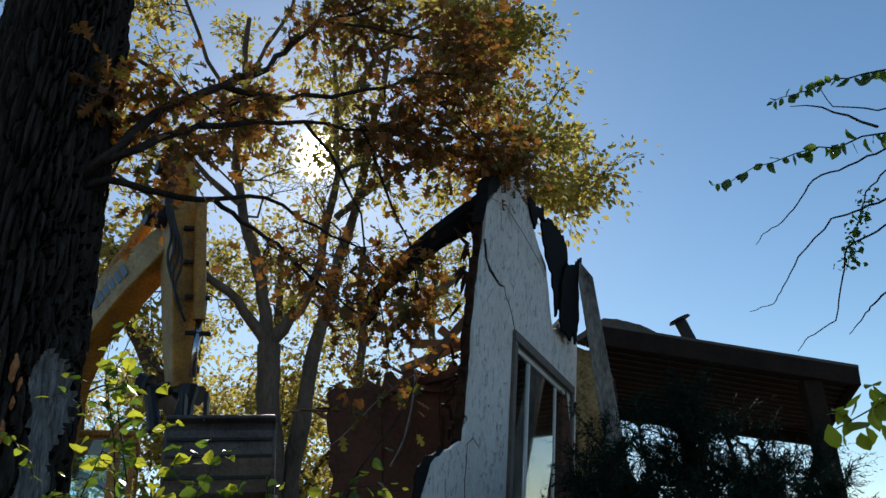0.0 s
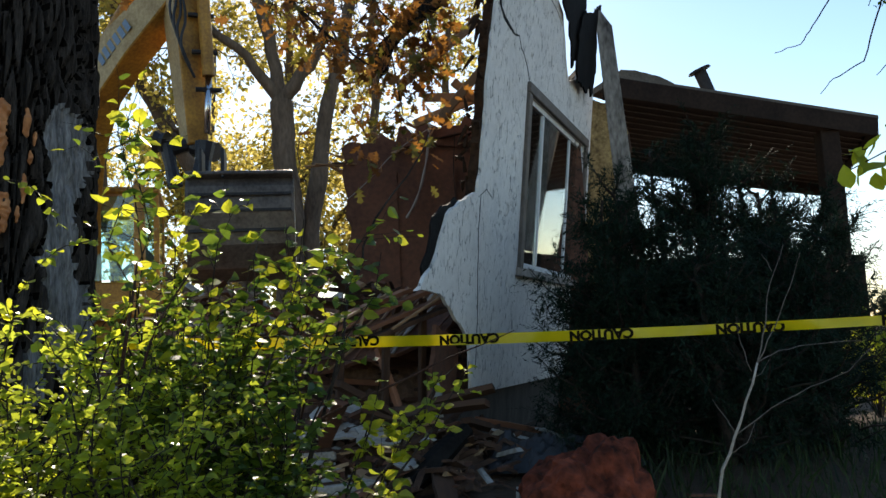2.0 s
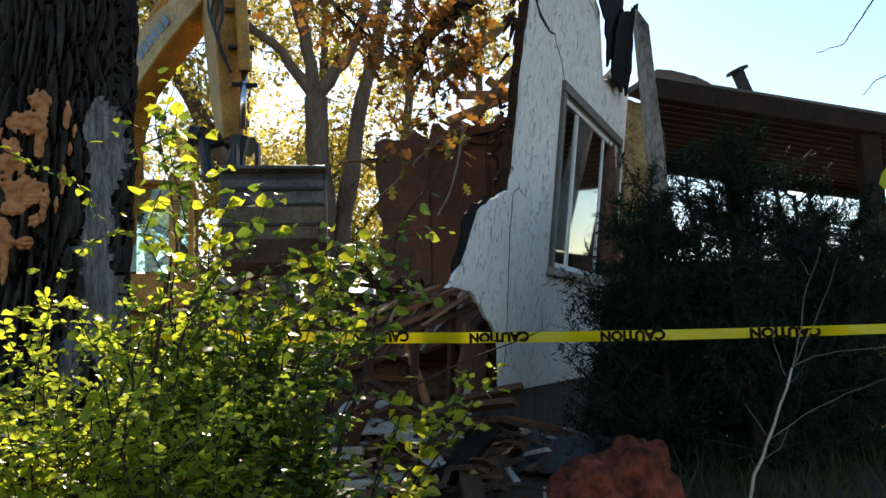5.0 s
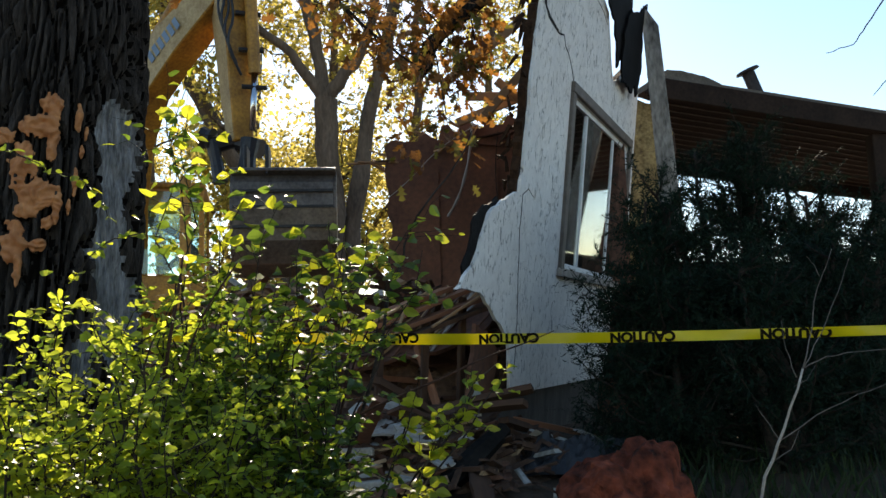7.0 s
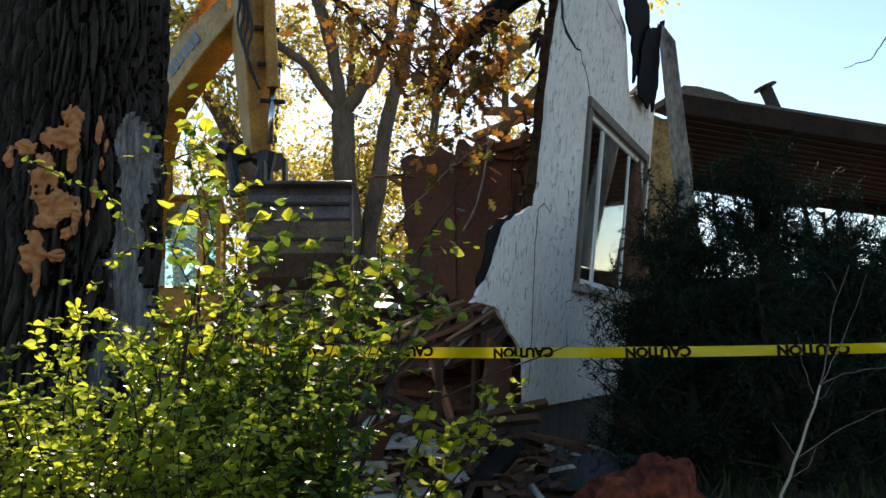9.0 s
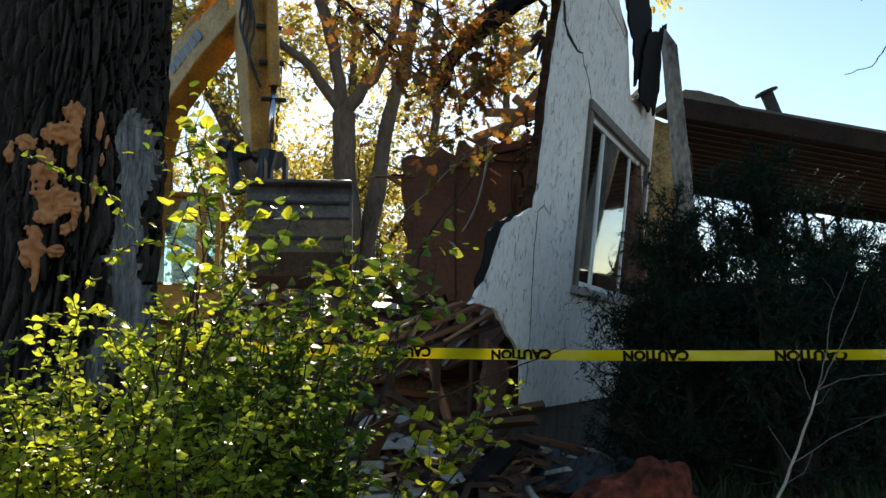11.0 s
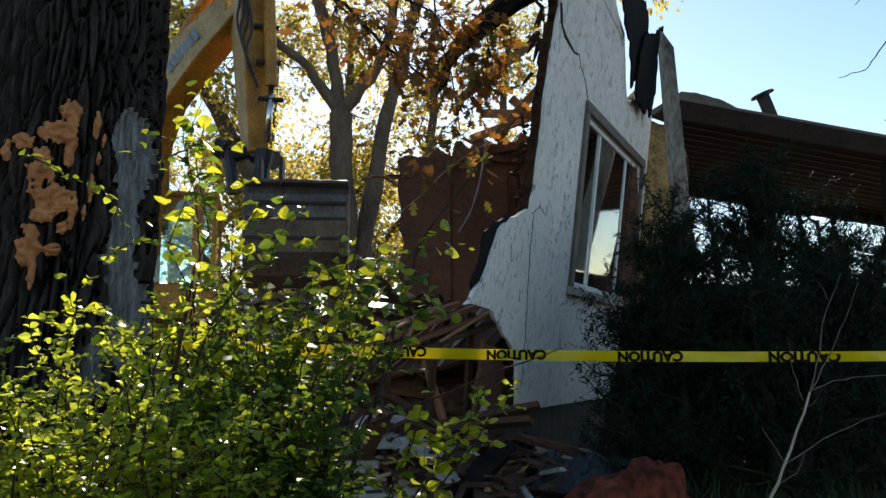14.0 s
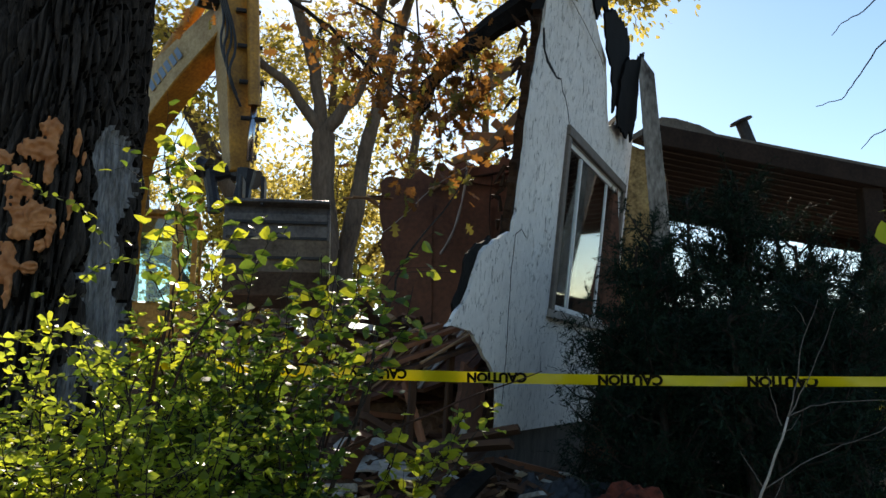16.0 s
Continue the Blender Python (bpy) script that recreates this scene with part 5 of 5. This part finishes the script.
# ---- junipers ----
def juniper(base, height, spread, seed, label, branches=120, lean=(0, 0)):
    rr, nn = random.Random(seed), np.random.default_rng(seed)
    t = thing("juniper", base, label, "shrub", "junipers beside the house")
    base = Vector(base)
    wood, P_, D_, S_ = Geo(), [], [], []
    for s in range(5):
        topp = base + Vector((rr.gauss(lean[0], spread * 0.2), rr.gauss(lean[1], spread * 0.2), height * rr.uniform(0.8, 1.0)))
        stem = wander(base + Vector((rr.gauss(0, 0.05), rr.gauss(0, 0.05), 0)), topp, 8, 0.025, rr)
        wood.tube(stem, [0.05 - 0.005 * i for i in range(9)], 7, cap=False)
        for b in range(branches // 5):
            k = rr.uniform(0.06, 1.0)
            p = along(stem, k)
            az = rr.uniform(0, 2 * math.pi)
            L = spread * (1.05 - 0.75 * k) * rr.uniform(0.5, 1.15)
            d = Vector((math.cos(az), math.sin(az), rr.uniform(-0.05, 0.55) + 0.5 * k)).normalized()
            br = wander(p, p + d * L, 5, 0.05, rr)
            br[-1].z += 0.10 * L
            wood.tube(br, [0.014, 0.011, 0.009, 0.007, 0.005, 0.003], 4, cap=False)
            for _ in range(int((15 + L * 24) * (1.0 if p.z < 2.55 else 0.75))):
                kk = rr.uniform(0.12, 1.0)
                q = along(br, kk)
                sd = (d * 0.7 + Vector([rr.gauss(0, 0.55) for _ in range(3)]) + Vector((0, 0, -0.12))).normalized()
                sl = rr.uniform(0.10, 0.24)
                for i in range(15):
                    f = (i + 0.5) / 15
                    x = q + sd * sl * f + Vector((0, 0, -0.03 * f * f))
                    o = Vector(nn.normal(size=3))
                    P_.append(tuple(x))
                    D_.append(tuple(sd * 0.9 + o * 0.55))
                    S_.append(0.046 * rr.uniform(0.6, 1.3) * (1.1 - 0.5 * f))
    wood.part("stemwork", BRANCH, t, "thin brown stems", smooth=True, fix=False, kind="stuff")
    needle = (np.array([(0, 0, 0), (-0.10, 0.4, 0.02), (0, 1, 0), (0.10, 0.4, 0.02)]), [(0, 1, 2, 3)])
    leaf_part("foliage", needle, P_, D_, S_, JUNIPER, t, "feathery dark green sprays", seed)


juniper((1.58, 5.75, 0.62), 1.9, 0.95, 401, "dark feathery juniper beside stucco wall", 150, (0.12, 0))
juniper((1.55, 5.65, 0.6), 1.25, 0.65, 406, "small feathery juniper against stucco wall", 80)
juniper((2.36, 6.3, 0.68), 2.45, 1.0, 402, "tall dark juniper beside porch", 170)
juniper((2.85, 6.5, 0.68), 2.15, 1.0, 407, "broad dark juniper in front of porch", 150)
juniper((3.35, 6.9, 0.68), 1.85, 0.9, 403, "dark juniper by porch railing", 140)
juniper((2.2, 5.3, 0.55), 1.5, 0.9, 404, "low dark juniper on the bank", 100)
juniper((2.9, 5.6, 0.6), 1.5, 0.9, 408, "low spreading juniper on the bank", 90)
juniper((6.5, 10.9, 0.7), 1.2, 0.8, 405, "juniper lit from behind past porch", 60)

# ---- bare sapling ----
BARE_TWIG = material("dull_twig", (0.06, 0.05, 0.045), (0.2, 0.17, 0.15), 20, 0.8, 0.3, 4)
sap = thing("bare_sapling", (1.02, 2.95, 0.3), "pale leafless sapling with forked twigs", "sapling")
for name, pts, r in (("stem", [(1.0, 3.0, gz(1.0, 3.0)), (1.07, 2.99, 0.6), (1.15, 2.98, 1.01), (1.22, 2.95, 1.18), (1.29, 2.93, 1.38)], (0.014, 0.007)),
                     ("twig", [(1.29, 2.93, 1.38), (1.33, 2.92, 1.52), (1.35, 2.9, 1.66), (1.40, 2.88, 1.79)], (0.006, 0.002)),
                     ("twig", [(1.29, 2.93, 1.38), (1.36, 2.92, 1.50), (1.42, 2.9, 1.64), (1.46, 2.88, 1.76)], (0.005, 0.0015)),
                     ("twig", [(1.29, 2.93, 1.38), (1.36, 2.9, 1.42), (1.45, 2.86, 1.435), (1.62, 2.8, 1.44)], (0.005, 0.002)),
                     ("twig", [(1.20, 2.96, 1.13), (1.32, 2.92, 1.22), (1.45, 2.88, 1.29), (1.56, 2.82, 1.34), (1.64, 2.8, 1.42)], (0.005, 0.002)),
                     ("twig", [(1.27, 2.94, 1.35), (1.24, 2.94, 1.45), (1.235, 2.95, 1.55)], (0.004, 0.0015)),
                     ("twig", [(1.17, 2.97, 1.06), (1.24, 2.96, 1.10), (1.27, 2.95, 1.17)], (0.004, 0.002)),
                     ("twig", [(1.20, 2.96, 1.14), (1.16, 2.97, 1.21), (1.13, 2.97, 1.26)], (0.004, 0.0015)),
                     ("twig", [(1.26, 2.94, 1.32), (1.30, 2.93, 1.34), (1.33, 2.92, 1.39)], (0.003, 0.0015)),
                     ("twig", [(1.36, 2.9, 1.70), (1.345, 2.9, 1.74), (1.32, 2.9, 1.77)], (0.003, 0.001))):
    pts = [Vector(p) for p in pts]
    fine = []
    for a, b in zip(pts, pts[1:]):
        fine += wander(a, b, 3, 0.03, rr)[:-1]
    fine.append(pts[-1])
    n = len(fine)
    Geo().tube(fine, [(0.55 if name == "stem" else 0.45) * (r[0] + (r[1] - r[0]) * i / (n - 1)) for i in range(n)], 7).part(name, TWIG_PALE if name == "stem" else BARE_TWIG, sap, smooth=True)

# ---- shrub reaching in from the side, overhead ----
side_bush = thing("overhanging_shrub", (2.6, 2.0, 0.0), "shrub with round dark leaves on arching twigs", "bush")
wood = Geo()
hub = Vector((2.5, 1.9, 2.2))
wood.tube([(2.6, 2.0, gz(2.6, 2.0)), (2.58, 1.97, 1.0), (2.52, 1.92, 1.7), hub, (2.35, 1.95, 3.0)], [0.03, 0.026, 0.022, 0.018, 0.008], 8)
P, D, S = [], [], []
P2, D2, S2 = [], [], []
leafy = (((1.90, 1.95, 2.86), (1.57, 2.05, 2.78), (1.45, 2.35, 2.88), (1.29, 2.68, 2.93)), ((2.0, 1.9, 3.1), (1.61, 2.02, 2.99), (1.56, 2.3, 3.12), (1.53, 2.55, 3.22)))
bare = (((2.3, 1.95, 2.75), (1.74, 2.3, 2.87), (1.66, 2.4, 2.86), (1.55, 2.45, 2.83), (1.5, 2.5, 2.76), (1.44, 2.52, 2.7), (1.38, 2.55, 2.67), (1.36, 2.58, 2.64)),
        ((2.3, 1.95, 2.6), (1.69, 2.3, 2.68), (1.63, 2.4, 2.68), (1.58, 2.45, 2.68), (1.46, 2.5, 2.56), (1.41, 2.55, 2.47), (1.38, 2.58, 2.42), (1.3, 2.6, 2.4)),
        ((2.3, 1.95, 2.5), (1.7, 2.35, 2.61), (1.61, 2.45, 2.57), (1.59, 2.48, 2.48), (1.54, 2.5, 2.33), (1.46, 2.55, 2.29), (1.43, 2.58, 2.25)),
        ((2.3, 1.95, 2.4), (1.67, 2.4, 2.39), (1.62, 2.42, 2.35), (1.59, 2.44, 2.31), (1.55, 2.46, 2.27)),
        ((2.3, 1.95, 2.75), (1.79, 2.4, 2.84), (1.73, 2.45, 2.78), (1.69, 2.48, 2.67), (1.62, 2.5, 2.51)),
        ((1.57, 2.08, 2.82), (1.52, 2.25, 3.0), (1.50, 2.4, 3.10)), ((2.35, 1.95, 3.0), (1.75, 2.3, 3.02), (1.66, 2.4, 3.1), (1.63, 2.42, 3.22)))
for pts in leafy + bare:
    pts = [Vector(p) for p in pts]
    if pts[0].x > 1.7:
        pts = [hub.lerp(pts[0], 0.1)] + pts
    fine = []
    for a, b in zip(pts, pts[1:]):
        fine += wander(a, b, 4, 0.035, rr)[:-1]
    fine.append(pts[-1])
    n = len(fine)
    wood.tube(fine, [0.005 - 0.0038 * i / (n - 1) for i in range(n)], 5, cap=False)
for pts in leafy:
    pts = [Vector(p) for p in pts]
    for i in range(30):
        k = 0.28 + 0.72 * i / 29
        P.append(tuple(along(pts, k)))
        D.append((rr.uniform(-0.5, 0.3), rr.uniform(-0.4, 0.4), rr.uniform(-1.0, 0.35)))
        S.append(rr.uniform(0.035, 0.062) * (1.15 - 0.4 * k))
# hanging seed clusters
for i in range(120):
    k = rr.random()
    c = Vector((1.74, 2.45, 2.79)).lerp(Vector((1.62, 2.5, 2.51)), k) + Vector((rr.gauss(0, 0.02), rr.gauss(0, 0.02), 0))
    P2.append(tuple(c))
    D2.append((rr.gauss(0, 1), rr.gauss(0, 1), rr.gauss(-0.4, 0.6)))
    S2.append(rr.uniform(0.012, 0.03))
# lower yellow-green spray
low = [Vector(p) for p in ((2.45, 1.92, 1.9), (1.7, 1.9, 1.98), (1.35, 1.95, 1.97), (1.22, 2.1, 1.90))]
wood.tube(low, [0.006, 0.004, 0.003, 0.0015], 5)
P3, D3, S3 = [], [], []
for i in range(48):
    k = 0.36 + 0.64 * i / 47
    P3.append(tuple(along(low, k) + Vector((0, 0, rr.uniform(-0.05, 0.05)))))
    D3.append((rr.uniform(-0.8, 0.3), rr.uniform(-0.4, 0.4), rr.uniform(-0.8, 0.6)))
    S3.append(rr.uniform(0.045, 0.078))
wood.part("twigwork", BRANCH, side_bush, "thin bare arching twigs", smooth=True, fix=False, kind="stuff")
leaf_part("leaves", OVAL, P + P2, D + D2, S + S2, BUSH_DARK, side_bush, "round dark leaves", 71, 0.0)
leaf_part("leaves", OVAL, P3, D3, S3, BUSH_YELLOW, side_bush, "yellow-green leaves", 72, 0.3)

# ---- grass on the bank ----
nn = np.random.default_rng(9)
P, D, S = [], [], []
for _ in range(3500):
    x, y = nn.uniform(1.3, 5.0), nn.uniform(3.2, 6.2)
    P.append((x, y, ground_height(x, y) - 0.01))
    D.append((nn.normal() * 0.35, nn.normal() * 0.35, 1))
    S.append(nn.uniform(0.08, 0.24))
BLADE = (np.array([(-0.035, 0, 0), (0.035, 0, 0), (0.02, 0.6, 0.04), (0, 1, 0.14), (-0.02, 0.6, 0.04)]), [(0, 1, 2, 4), (4, 2, 3)])
v, f = scatter(BLADE, P, D, S, nn, 0.0)
Geo().add(v, f).part("grass", GRASS, None, "dim green grass on the bank", fix=False, category="grass", kind="stuff")

# ---- the excavator ----
dig = thing("excavator", (-4.4, 12.8, 0.7), "weathered yellow excavator with raised arm and bucket", "excavator")
JT, JB = Vector((-2.47, 9.70, 6.75)), Vector((-2.24, 9.73, 3.95))


def arm_box(path, halfw, halfh, side_dir, name, mats, parent, label="", bevel=0.015):
    """A welded box arm along a path, its sides facing side_dir; faces of the sides take the second material."""
    g = Geo()
    path = [Vector(p) for p in path]
    for i, p in enumerate(path):
        d = (path[min(i + 1, len(path) - 1)] - path[max(i - 1, 0)]).normalized()
        s = (side_dir - d * side_dir.dot(d)).normalized()
        n = d.cross(s)
        for a, b in ((-1, -1), (1, -1), (1, 1), (-1, 1)):
            g.v.append(p + s * a * halfw[i] + n * b * halfh[i])
    for i in range(len(path) - 1):
        for k in range(4):
            q0, q1 = i * 4 + k, i * 4 + (k + 1) % 4
            g.f.append((q0, q1, q1 + 4, q0 + 4))
            g.m.append(1 if k in (1, 3) else 0)
    e = len(g.v) - 4
    g.f += [(3, 2, 1, 0), (e, e + 1, e + 2, e + 3)]
    g.m += [0, 0]
    return g.part(name, mats, parent, label, bevel=bevel)


bdir = Vector((0.80, -0.6, 0)).normalized()
side = Vector((-0.55, -0.83, 0)).normalized()
stick = arm_box([JT + Vector((0.0, 0, 0.25)), JT, JT.lerp(JB, 0.22), JT.lerp(JB, 0.8), JB], [0.14, 0.16, 0.16, 0.14, 0.12], [0.15, 0.24, 0.25, 0.18, 0.13], Vector((-0.85, -0.52, 0)), "stick", [YELLOW_PAINT, CREAM_PAINT], dig, "yellow dipper arm with cream sides")
boom = arm_box([(-2.35, 9.85, 6.05), (-2.70, 9.95, 5.72), (-3.12, 10.12, 5.36), (-3.60, 10.45, 4.93), (-3.97, 10.9, 4.38), (-4.25, 11.5, 3.6), (-4.6, 12.6, 2.2)], [0.19] * 7, [0.18, 0.22, 0.26, 0.28, 0.29, 0.28, 0.26], side, "boom", [YELLOW_PAINT, CREAM_PAINT], dig, "orange-yellow boom with cream side")
for k in range(6):
    c = Vector((-2.95, 10.05, 5.51)).lerp(Vector((-3.4, 10.31, 5.11)), k / 6) + side * 0.215
    dd = Vector((-0.45, 0.26, -0.40)).normalized()
    dd = (dd - side * dd.dot(side)).normalized()
    m = Matrix((dd, side, dd.cross(side))).transposed().to_4x4()
    m.translation = c
    Geo().box(m, 0.075, 0.004, 0.17).part("marking", BLUE_PAINT, boom, "faded blue plain marking")
Geo().tube([JT + Vector((-0.30, -0.18, -0.62)), JT + Vector((0.26, 0.16, -0.62))], [0.15, 0.15], 16).part("pivot_pin", BLACK_STEEL, dig, "greasy black pivot boss", bevel=0.01)
Geo().tube([JT + Vector((-0.24, -0.15, 0.05)), JT + Vector((0.22, 0.13, 0.05))], [0.10, 0.10], 16).part("pivot_pin", BLACK_STEEL, dig, "greasy black pivot boss", bevel=0.01)
for k in (0.30, 0.46, 0.62, 0.78):
    Geo().tube([JT.lerp(JB, k) + Vector((0.12, -0.24, 0)), JT.lerp(JB, k) + Vector((0.40, -0.16, 0))], [0.03, 0.03], 8).part("hose_clamp", BLACK_STEEL, dig, "black hose clamp")
# arm cylinder above the boom
Geo().tube([(-3.55, 10.45, 5.45), (-2.85, 10.0, 6.25)], [0.085, 0.085], 14).part("arm_cylinder", YELLOW_PAINT, dig, smooth=False)
Geo().tube([(-2.85, 10.0, 6.25), (-2.42, 9.8, 6.80)], [0.045, 0.045], 12).part("cylinder_rod", CHROME, dig, "bright hydraulic rod", smooth=True)
# bucket cylinder on the stick
cb = Vector((0.22, -0.15, 0))
Geo().tube([JT.lerp(JB, 0.18) + cb * 1.5, JT.lerp(JB, 0.72) + cb * 1.25], [0.075, 0.075], 14).part("bucket_cylinder", YELLOW_PAINT, dig)
Geo().tube([JT.lerp(JB, 0.72) + cb * 1.25, JB + Vector((0.18, -0.2, 0.1))], [0.04, 0.04], 12).part("cylinder_rod", CHROME, dig, smooth=True)
front = Vector((0.5, -0.85, 0)).normalized()
for k in range(4):
    o = front * 0.31 + Vector((-0.16 + 0.05 * k, 0, 0))
    bulge = Vector((-0.10, -0.06, 0)) * (1 + 0.3 * k)
    pts = [JT.lerp(JB, 0.02) + o, JT.lerp(JB, 0.18) + o + bulge, JT.lerp(JB, 0.34 + 0.04 * k) + o, JT.lerp(JB, 0.45 + 0.05 * k) + o + bulge * 0.8, JT.lerp(JB, 0.58 + 0.05 * k) + o * 0.85]
    fine = rounded(pts, 3)
    Geo().tube(fine, [0.016] * len(fine), 7).part("hose", BLACK_STEEL, dig, "black hydraulic hose", smooth=True)
# linkage
for a, b, r in ((JB, JB + Vector((0.26, -0.1, -0.1)), 0.12), (JB + Vector((-0.28, -0.1, -0.05)), JB + Vector((0.02, 0, 0.05)), 0.10), (JB + Vector((-0.3, -0.12, 0.0)), JB + Vector((-0.2, -0.15, -0.5)), 0.09), (JB + Vector((0.15, -0.15, 0.0)), JB + Vector((0.1, -0.2, -0.45)), 0.12), (JB + Vector((-0.42, -0.1, 0.05)), JB + Vector((-0.30, -0.12, 0.02)), 0.14)):
    Geo().tube([a, a.lerp(b, 0.5), b], [r, r * 0.8, r], 10).part("link", BLACK_STEEL, dig, "black greasy linkage")
# bucket, its back to the camera
BM = Matrix.Translation((-1.68, 9.62, 2.95)) @ Matrix.Rotation(radians(6), 4, "Z")
prof = [(-0.38, 0.54), (-0.46, 0.40), (-0.50, 0.1), (-0.45, -0.25), (-0.30, -0.5), (0.0, -0.62), (0.35, -0.6), (0.35, -0.55), (0.02, -0.57), (-0.27, -0.45), (-0.40, -0.22), (-0.45, 0.1), (-0.41, 0.38), (-0.33, 0.5)]
turn = Matrix(((0, 1, 0, 0), (1, 0, 0, 0), (0, 0, 1, 0), (0, 0, 0, 1)))
buck = Geo().prism(prof, BM @ turn, -0.56, 0.56).part("bucket", WORN_STEEL, dig, "worn grey steel digging bucket", bevel=0.01)
for sx in (-0.57, 0.57):
    cheek = [(-0.38, 0.54), (-0.46, 0.40), (-0.50, 0.1), (-0.45, -0.25), (-0.30, -0.5), (0.0, -0.62), (0.35, -0.6), (0.2, 0.0), (-0.1, 0.45)]
    Geo().prism(cheek, BM @ turn, sx - 0.015, sx + 0.015).part("cheek", WORN_STEEL, buck)
for z, w in ((0.30, 0.03), (0.12, 0.03), (-0.1, 0.03)):
    Geo().box(BM @ Matrix.Translation((0, -0.505, z)), 1.1, 0.03, w).part("wear_strip", BLACK_STEEL, buck)
Geo().box(BM @ Matrix.Translation((0, -0.42, 0.52)) @ Matrix.Rotation(radians(-20), 4, "X"), 1.16, 0.16, 0.05).part("lip", WORN_STEEL, buck, "shiny worn upper lip", bevel=0.01)
for k in range(5):
    Geo().box(BM @ Matrix.Translation((-0.46 + 0.23 * k, 0.43, -0.58)) @ Matrix.Rotation(radians(90), 4, "X"), 0.09, 0.05, 0.2, taper=0.5).part("tooth", WORN_STEEL, buck)
for sx in (-0.42, -0.18):
    Geo().box(BM @ Matrix.Translation((sx, -0.32, 0.66)), 0.04, 0.34, 0.34).part("ear", BLACK_STEEL, buck, bevel=0.01)
# cab, house and undercarriage
cab = Geo().box(Matrix.Translation((-3.95, 12.6, 2.35)) @ Matrix.Rotation(radians(12), 4, "Z"), 1.0, 1.4, 0.5).part("cab", YELLOW_PAINT, dig, bevel=0.03)
for x, y in ((-0.48, -0.68), (0.48, -0.68), (0.48, 0.68), (-0.48, 0.68)):
    Geo().box(Matrix.Translation((-3.95, 12.6, 3.2)) @ Matrix.Rotation(radians(12), 4, "Z") @ Matrix.Translation((x, y, 0)), 0.07, 0.07, 1.3).part("pillar", YELLOW_PAINT, cab)
Geo().box(Matrix.Translation((-3.95, 12.6, 3.9)) @ Matrix.Rotation(radians(12), 4, "Z"), 1.06, 1.5, 0.1).part("roof", YELLOW_PAINT, cab, bevel=0.03)
for x, y, sx, sy in ((0, -0.69, 0.88, 0.01), (-0.49, 0, 0.01, 1.28), (0.49, 0, 0.01, 1.28)):
    Geo().box(Matrix.Translation((-3.95, 12.6, 3.22)) @ Matrix.Rotation(radians(12), 4, "Z") @ Matrix.Translation((x, y, 0)), sx, sy, 1.2).part("pane", CAB_GLASS, cab, "teal tinted cab glass")
Geo().box(Matrix.Translation((-4.9, 13.9, 2.1)) @ Matrix.Rotation(radians(12), 4, "Z"), 2.6, 2.6, 1.1).part("engine_house", YELLOW_PAINT, dig, bevel=0.06)
for sx in (-1.0, 1.0):
    c = Vector((-4.6 + sx, 13.4, 1.12))
    ring = [c + Vector((0, 1.7 * math.copysign(abs(math.cos(w)) ** 0.5, math.cos(w)), 0.42 * math.copysign(abs(math.sin(w)) ** 0.7, math.sin(w)))) for w in [2 * math.pi * i / 24 for i in range(24)]]
    g = Geo()
    for x in (-0.28, 0.28):
        g.v += [q + Vector((x, 0, 0)) for q in ring]
    for i in range(24):
        g.f.append((i, (i + 1) % 24, 24 + (i + 1) % 24, 24 + i))
        g.m.append(0)
    g.f += [tuple(range(24)), tuple(range(47, 23, -1))]
    g.m += [0, 0]
    g.part("track", BLACK_STEEL, dig)
# grab rail in front of the cab
Geo().box(Matrix.Translation((-3.0, 10.1, 2.9)), 0.12, 0.08, 1.5).part("rail_post", YELLOW_PAINT, dig, bevel=0.01)
